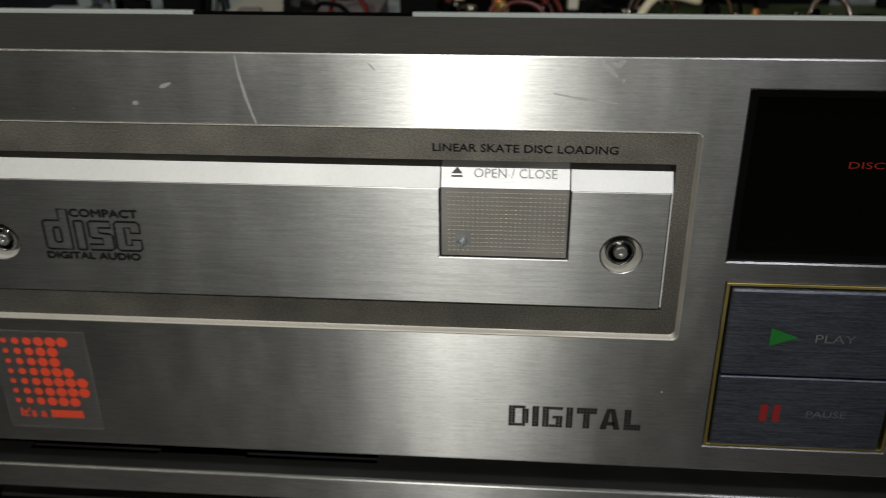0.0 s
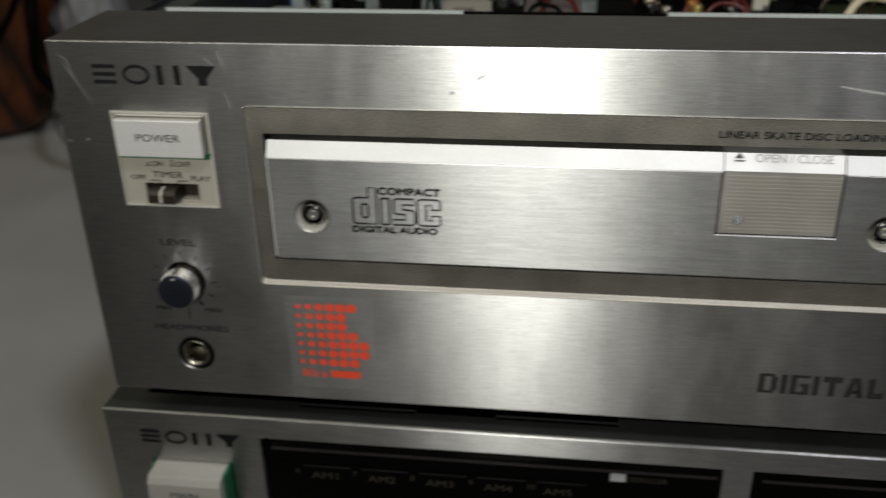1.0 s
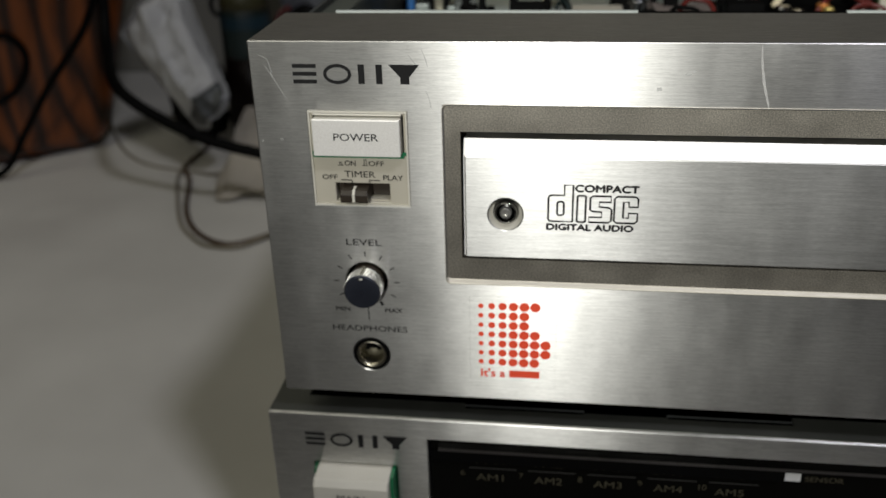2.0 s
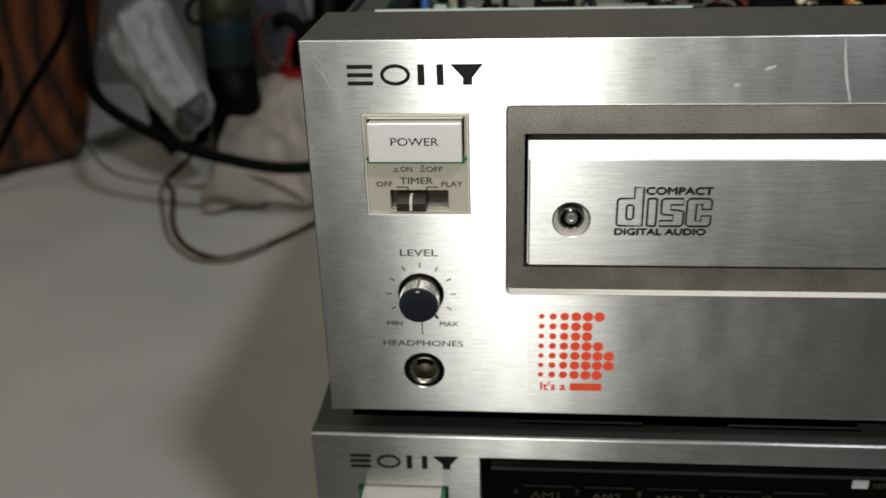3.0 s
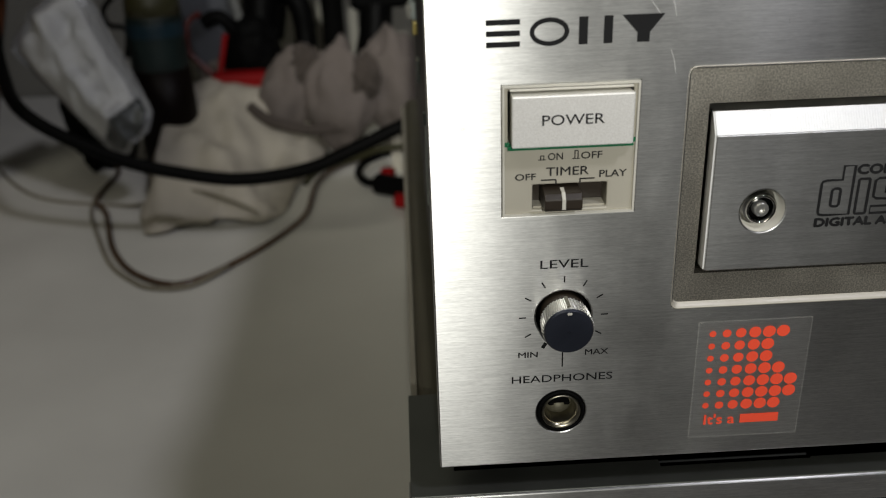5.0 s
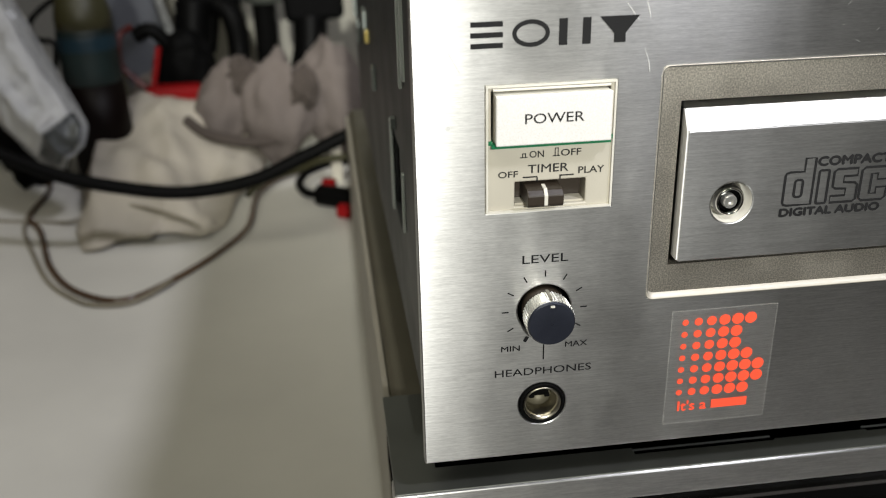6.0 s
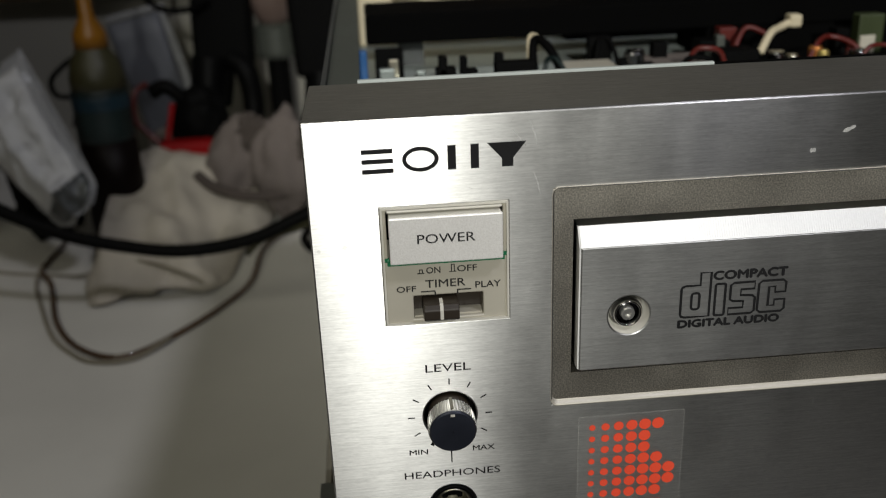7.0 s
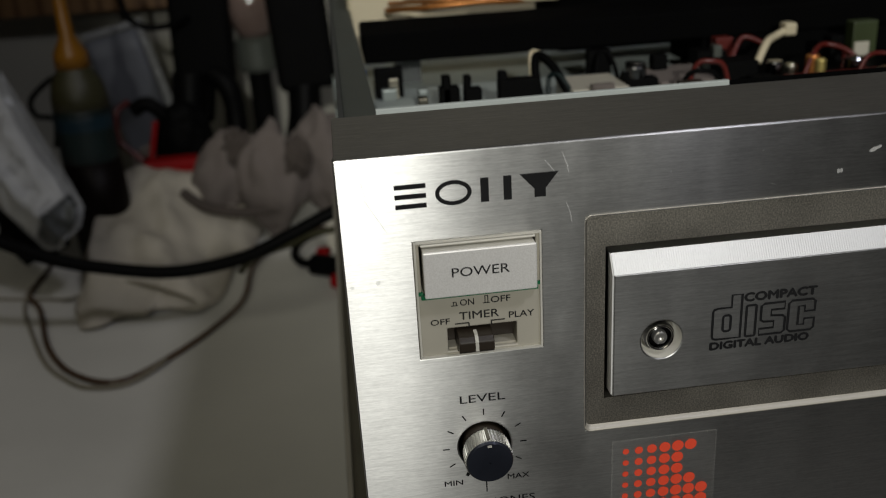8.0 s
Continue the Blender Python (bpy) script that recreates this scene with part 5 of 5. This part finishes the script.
thick(part("film", bag_sheet(0, 1, 0, 1, 0.0, 0.010, 3.0), FILM, bag, smooth=True), 0.0006)
thick(part("film_back", bag_sheet(0, 1, 0, 1, 0.0, -0.012, 5.0), FILM, bag, smooth=True), 0.0006)
thick(part("paper_sheet", bag_sheet(0.06, 0.90, 0.16, 0.92, 0.0024, 0.010, 3.0), PAPER, bag, "white printed paper", smooth=True), 0.0006)
thick(part("dark_pad", bag_sheet(0.10, 0.94, 0.02, 0.17, 0.0024, 0.010, 3.0), GREY_STEEL, bag, "dark part showing in the bag", smooth=True), 0.0006)
for k in range(7):
    for n, (w0, w1) in enumerate(((0.24, 0.40), (0.44, 0.62), (0.66, 0.88))):
        if (k * 3 + n * 5) % 7 not in (2, 5):
            part("printed_bar", bag_sheet(0.52 + 0.05 * k, 0.535 + 0.05 * k, w0 + 0.01 * (k % 3), w1 - 0.03 * ((k + n) % 3), 0.0034, 0.010, 3.0, 2, 8), FAINT_INK, bag, smooth=True)
part("printed_patch", bag_sheet(0.50, 0.72, 0.20, 0.225, 0.0034, 0.010, 3.0, 6, 3), FAINT_INK, bag, smooth=True)
# Black lump filling the dark area below the bag.
bm = lump(-0.236, 0.530, 0.020, 0.026, 0.022, 0.040, 9.0, 0.3, 2.0, TOP)
tagged(part("dark_lump", bm, BLACK, smooth=True), "dark rounded lump under the plastic bag", "pouch")

# red clip and black adapters
clip = thing("test_clip", (-0.130, 0.560, 0.030), "red plastic clip with a black lead", "clip")
part("jaw", box(-0.152, -0.110, 0.548, 0.566, 0.030, 0.045), RED, clip, bevel=0.003)
part("handle", tube([(-0.151, 0.556, 0.044), (-0.162, 0.558, 0.054), (-0.169, 0.560, 0.064), (-0.168, 0.566, 0.082), (-0.160, 0.575, 0.088)], 0.0024), DARK_RED, clip, smooth=True)
part("handle", tube([(-0.146, 0.556, 0.044), (-0.143, 0.558, 0.056), (-0.139, 0.562, 0.074)], 0.0022), RED, clip, smooth=True)
part("grip", lump(-0.124, 0.590, 0.050, 0.024, 0.018, 0.032, 5.0, 0.2), BLACK, clip, smooth=True)
part("lead", tube([(-0.128, 0.590, 0.060), (-0.146, 0.588, 0.082), (-0.160, 0.588, 0.078)], 0.0060), RUBBER, clip, smooth=True)


def adapter(x, y, z0, w, d, h, lean):
    a = thing("power_adapter", (x, y, z0), "black plastic mains adapter among tangled leads", "adapter", "black adapters at the wall")
    bm = box(-w, w, -d, d, 0, h)
    bm.transform(Matrix.Translation((x, y, z0)) @ Matrix.Rotation(radians(lean), 4, "Y"))
    part("body", bm, BLACK, a, bevel=0.006, segments=3)
    bm = lathe(0, 0, 0, [(0.008, 0.004), (0.007, -0.012), (0.004, -0.030), (0.0035, -0.034)], 16, axis="z")
    bm.transform(Matrix.Translation((x, y, z0)) @ Matrix.Rotation(radians(lean), 4, "Y"))
    part("cable_boot", bm, RUBBER, a, smooth=True)
    return a


adapter(-0.107, 0.650, 0.084, 0.025, 0.018, 0.110, 3)
adapter(-0.018, 0.610, 0.082, 0.024, 0.018, 0.100, -3)
tagged(part("lead", tube([(-0.118, 0.638, 0.096), (-0.121, 0.632, 0.070), (-0.125, 0.628, 0.045), (-0.128, 0.625, 0.020), (-0.125, 0.622, TOP + 0.015)], 0.0155), RUBBER, smooth=True), "thick black lead of an adapter", "cable")
tagged(part("lead", tube([(-0.100, 0.638, 0.094), (-0.088, 0.632, 0.084), (-0.084, 0.630, 0.060), (-0.086, 0.625, 0.030), (-0.090, 0.620, TOP + 0.010)], 0.0095), RUBBER, smooth=True), "thick black lead of an adapter", "cable")
tagged(part("thin_lead", tube([(-0.230, 0.605, 0.050), (-0.225, 0.600, 0.073), (-0.239, 0.600, 0.078), (-0.240, 0.602, 0.092), (-0.217, 0.604, 0.108), (-0.205, 0.620, 0.100), (-0.200, 0.640, 0.050), (-0.200, 0.650, TOP + 0.003)], 0.0022), RUBBER, smooth=True), "thin black lead curling behind the bottle", "cable")
tagged(part("thin_lead", tube([(-0.158, 0.600, 0.185), (-0.157, 0.600, 0.164), (-0.153, 0.600, 0.149), (-0.141, 0.602, 0.141), (-0.125, 0.610, 0.140), (-0.112, 0.632, 0.142)], 0.0026), RUBBER, smooth=True), "thin black lead hanging by the adapters", "cable")
tagged(part("lead", tube([(-0.022, 0.605, 0.086), (-0.024, 0.600, 0.060), (-0.030, 0.595, 0.034), (-0.030, 0.590, 0.020)], 0.014), RUBBER, smooth=True), "tapered black cable end by the wall", "cable")
bulb = thing("bulb_holder", (-0.062, 0.660, 0.060), "small pale glass bulb in a grey holder", "bulb")
part("globe", lathe(-0.062, 0.660, 0.060, [(0.012, 0.058), (0.016, 0.066), (0.0235, 0.084), (0.0215, 0.098), (0.012, 0.108), (0.0001, 0.111)], 32, axis="z"), BULB_GLASS, bulb, "dusky pink glass globe", smooth=True)
part("collar", lathe(-0.062, 0.660, 0.060, [(0.016, 0.030), (0.018, 0.034), (0.018, 0.056), (0.014, 0.060)], 24, axis="z"), OLD_STEEL, bulb, "greenish grey metal collar")
part("stem", lathe(-0.062, 0.660, 0.060, [(0.010, -0.078), (0.010, 0.031)], 20, axis="z"), BLACK, bulb)
packet = thing("plastic_packet", (-0.158, 0.700, TOP), "blue grey plastic packet leaning at the wall", "packet")
PM = Matrix.Translation((-0.158, 0.700, TOP)) @ Matrix.Rotation(radians(-12), 4, "Y")
bm = box(-0.027, 0.020, -0.007, 0.008, 0, 0.146)
bmesh.ops.subdivide_edges(bm, edges=bm.edges, cuts=7, use_grid_fill=True)
for v in bm.verts:
    v.co.y += 0.0035 * noise.noise(Vector((v.co.x * 60, v.co.z * 30, 1.5)))
bm.transform(PM)
part("sleeve", bm, GREY_FOAM, packet, smooth=True)
for x0, x1, z0, z1, lab in ((0.0205, 0.0275, 0.0, 0.147, "pale sealed edge"), (-0.027, 0.0275, 0.1475, 0.153, "pale sealed top")):
    bm = box(x0, x1, -0.002, 0.002, z0, z1)
    bm.transform(PM)
    part("sealed_edge", bm, FILM, packet, lab, bevel=0.0008)
plug = thing("jack_plug", (-0.012, 0.430, TOP), "black plug with red rings lying by the receiver", "plug")
part("body", tube([(-0.024, 0.438, TOP + 0.009), (-0.012, 0.431, TOP + 0.009), (0.000, 0.424, TOP + 0.009)], 0.0075, 14), RUBBER, plug, smooth=True)
part("ring", tube([(-0.0105, 0.4130, TOP + 0.006), (-0.004, 0.4095, TOP + 0.006)], 0.0052, 14), RED, plug, "red ring", smooth=True)
part("ring", tube([(-0.020, 0.456, TOP + 0.010), (-0.013, 0.452, TOP + 0.011)], 0.0042, 14), RED, plug, "red ring", smooth=True)
part("lead", tube([(-0.023, 0.438, TOP + 0.009), (-0.033, 0.446, TOP + 0.008), (-0.038, 0.466, TOP + 0.008), (-0.032, 0.484, TOP + 0.010), (-0.014, 0.490, TOP + 0.014), (0.012, 0.488, TOP + 0.016)], 0.0030), RUBBER, plug, smooth=True)
part("tag", box(-0.014, -0.006, 0.486, 0.488, TOP, TOP + 0.030), CREAM, plug, "pale tag behind the plug", bevel=0.0006)
tagged(part("yellow_cable", tube([(-0.066, 0.372, 0.018), (-0.054, 0.366, 0.0295), (-0.034, 0.376, 0.0315), (-0.014, 0.387, 0.0335), (0.040, 0.395, 0.030), (0.090, 0.400, TOP + 0.010), (0.110, 0.405, TOP + 0.004)], 0.0021), OLIVE_LABEL, smooth=True), "dull yellow cable beside the black one", "cable")
tagged(part("wall_batten", box(-0.60, -0.12, 0.735, 0.760, 0.140, 0.180), SHELF_WOOD, bevel=0.002), "dark brown wooden batten on the wall", "batten")

# wooden loudspeaker
speaker = thing("loudspeaker", (-0.40, 0.56, TOP), "orange brown wooden loudspeaker cabinet with dark drivers", "loudspeaker")
SM = Matrix.Translation((-0.308, 0.500, TOP)) @ Matrix.Shear("XY", 4, (0.30, 0.0)) @ Matrix.Rotation(radians(40), 4, "Z")
bm = box(-0.190, 0, 0, 0.200, 0, 0.330)
bm.transform(SM)
part("cabinet", bm, WOOD, speaker, bevel=0.022, segments=5)
# Shade on the cabinet's right side, laid on as a thin black sheet.
bm = box(-0.0005, 0.0012, 0.020, 0.184, 0.016, 0.314)
bm.transform(SM)
part("shaded_side", bm, BLACK, speaker, "black sheet for the cabinet's shaded side", bevel=0.0004)
for x, z, r in ((-0.105, 0.215, 0.062), (-0.105, 0.085, 0.030)):
    bm = lathe(x, 0, z, [(r, 0.004), (r, -0.004), (r * 0.88, -0.005), (r * 0.8, 0.004), (r * 0.3, 0.003), (0.0001, -0.002)], 40)
    bm.transform(SM)
    part("driver", bm, RUBBER, speaker, "black loudspeaker cone", smooth=True)
tagged(part("hanging_cable", tube([(-0.225, 0.425, 0.220), (-0.242, 0.420, 0.160), (-0.266, 0.420, 0.111), (-0.282, 0.420, 0.089), (-0.308, 0.420, 0.059), (-0.335, 0.420, 0.023), (-0.362, 0.416, TOP + 0.006), (-0.400, 0.400, TOP + 0.004)], 0.0028), RUBBER, smooth=True), "black cable hanging before the loudspeaker", "cable")
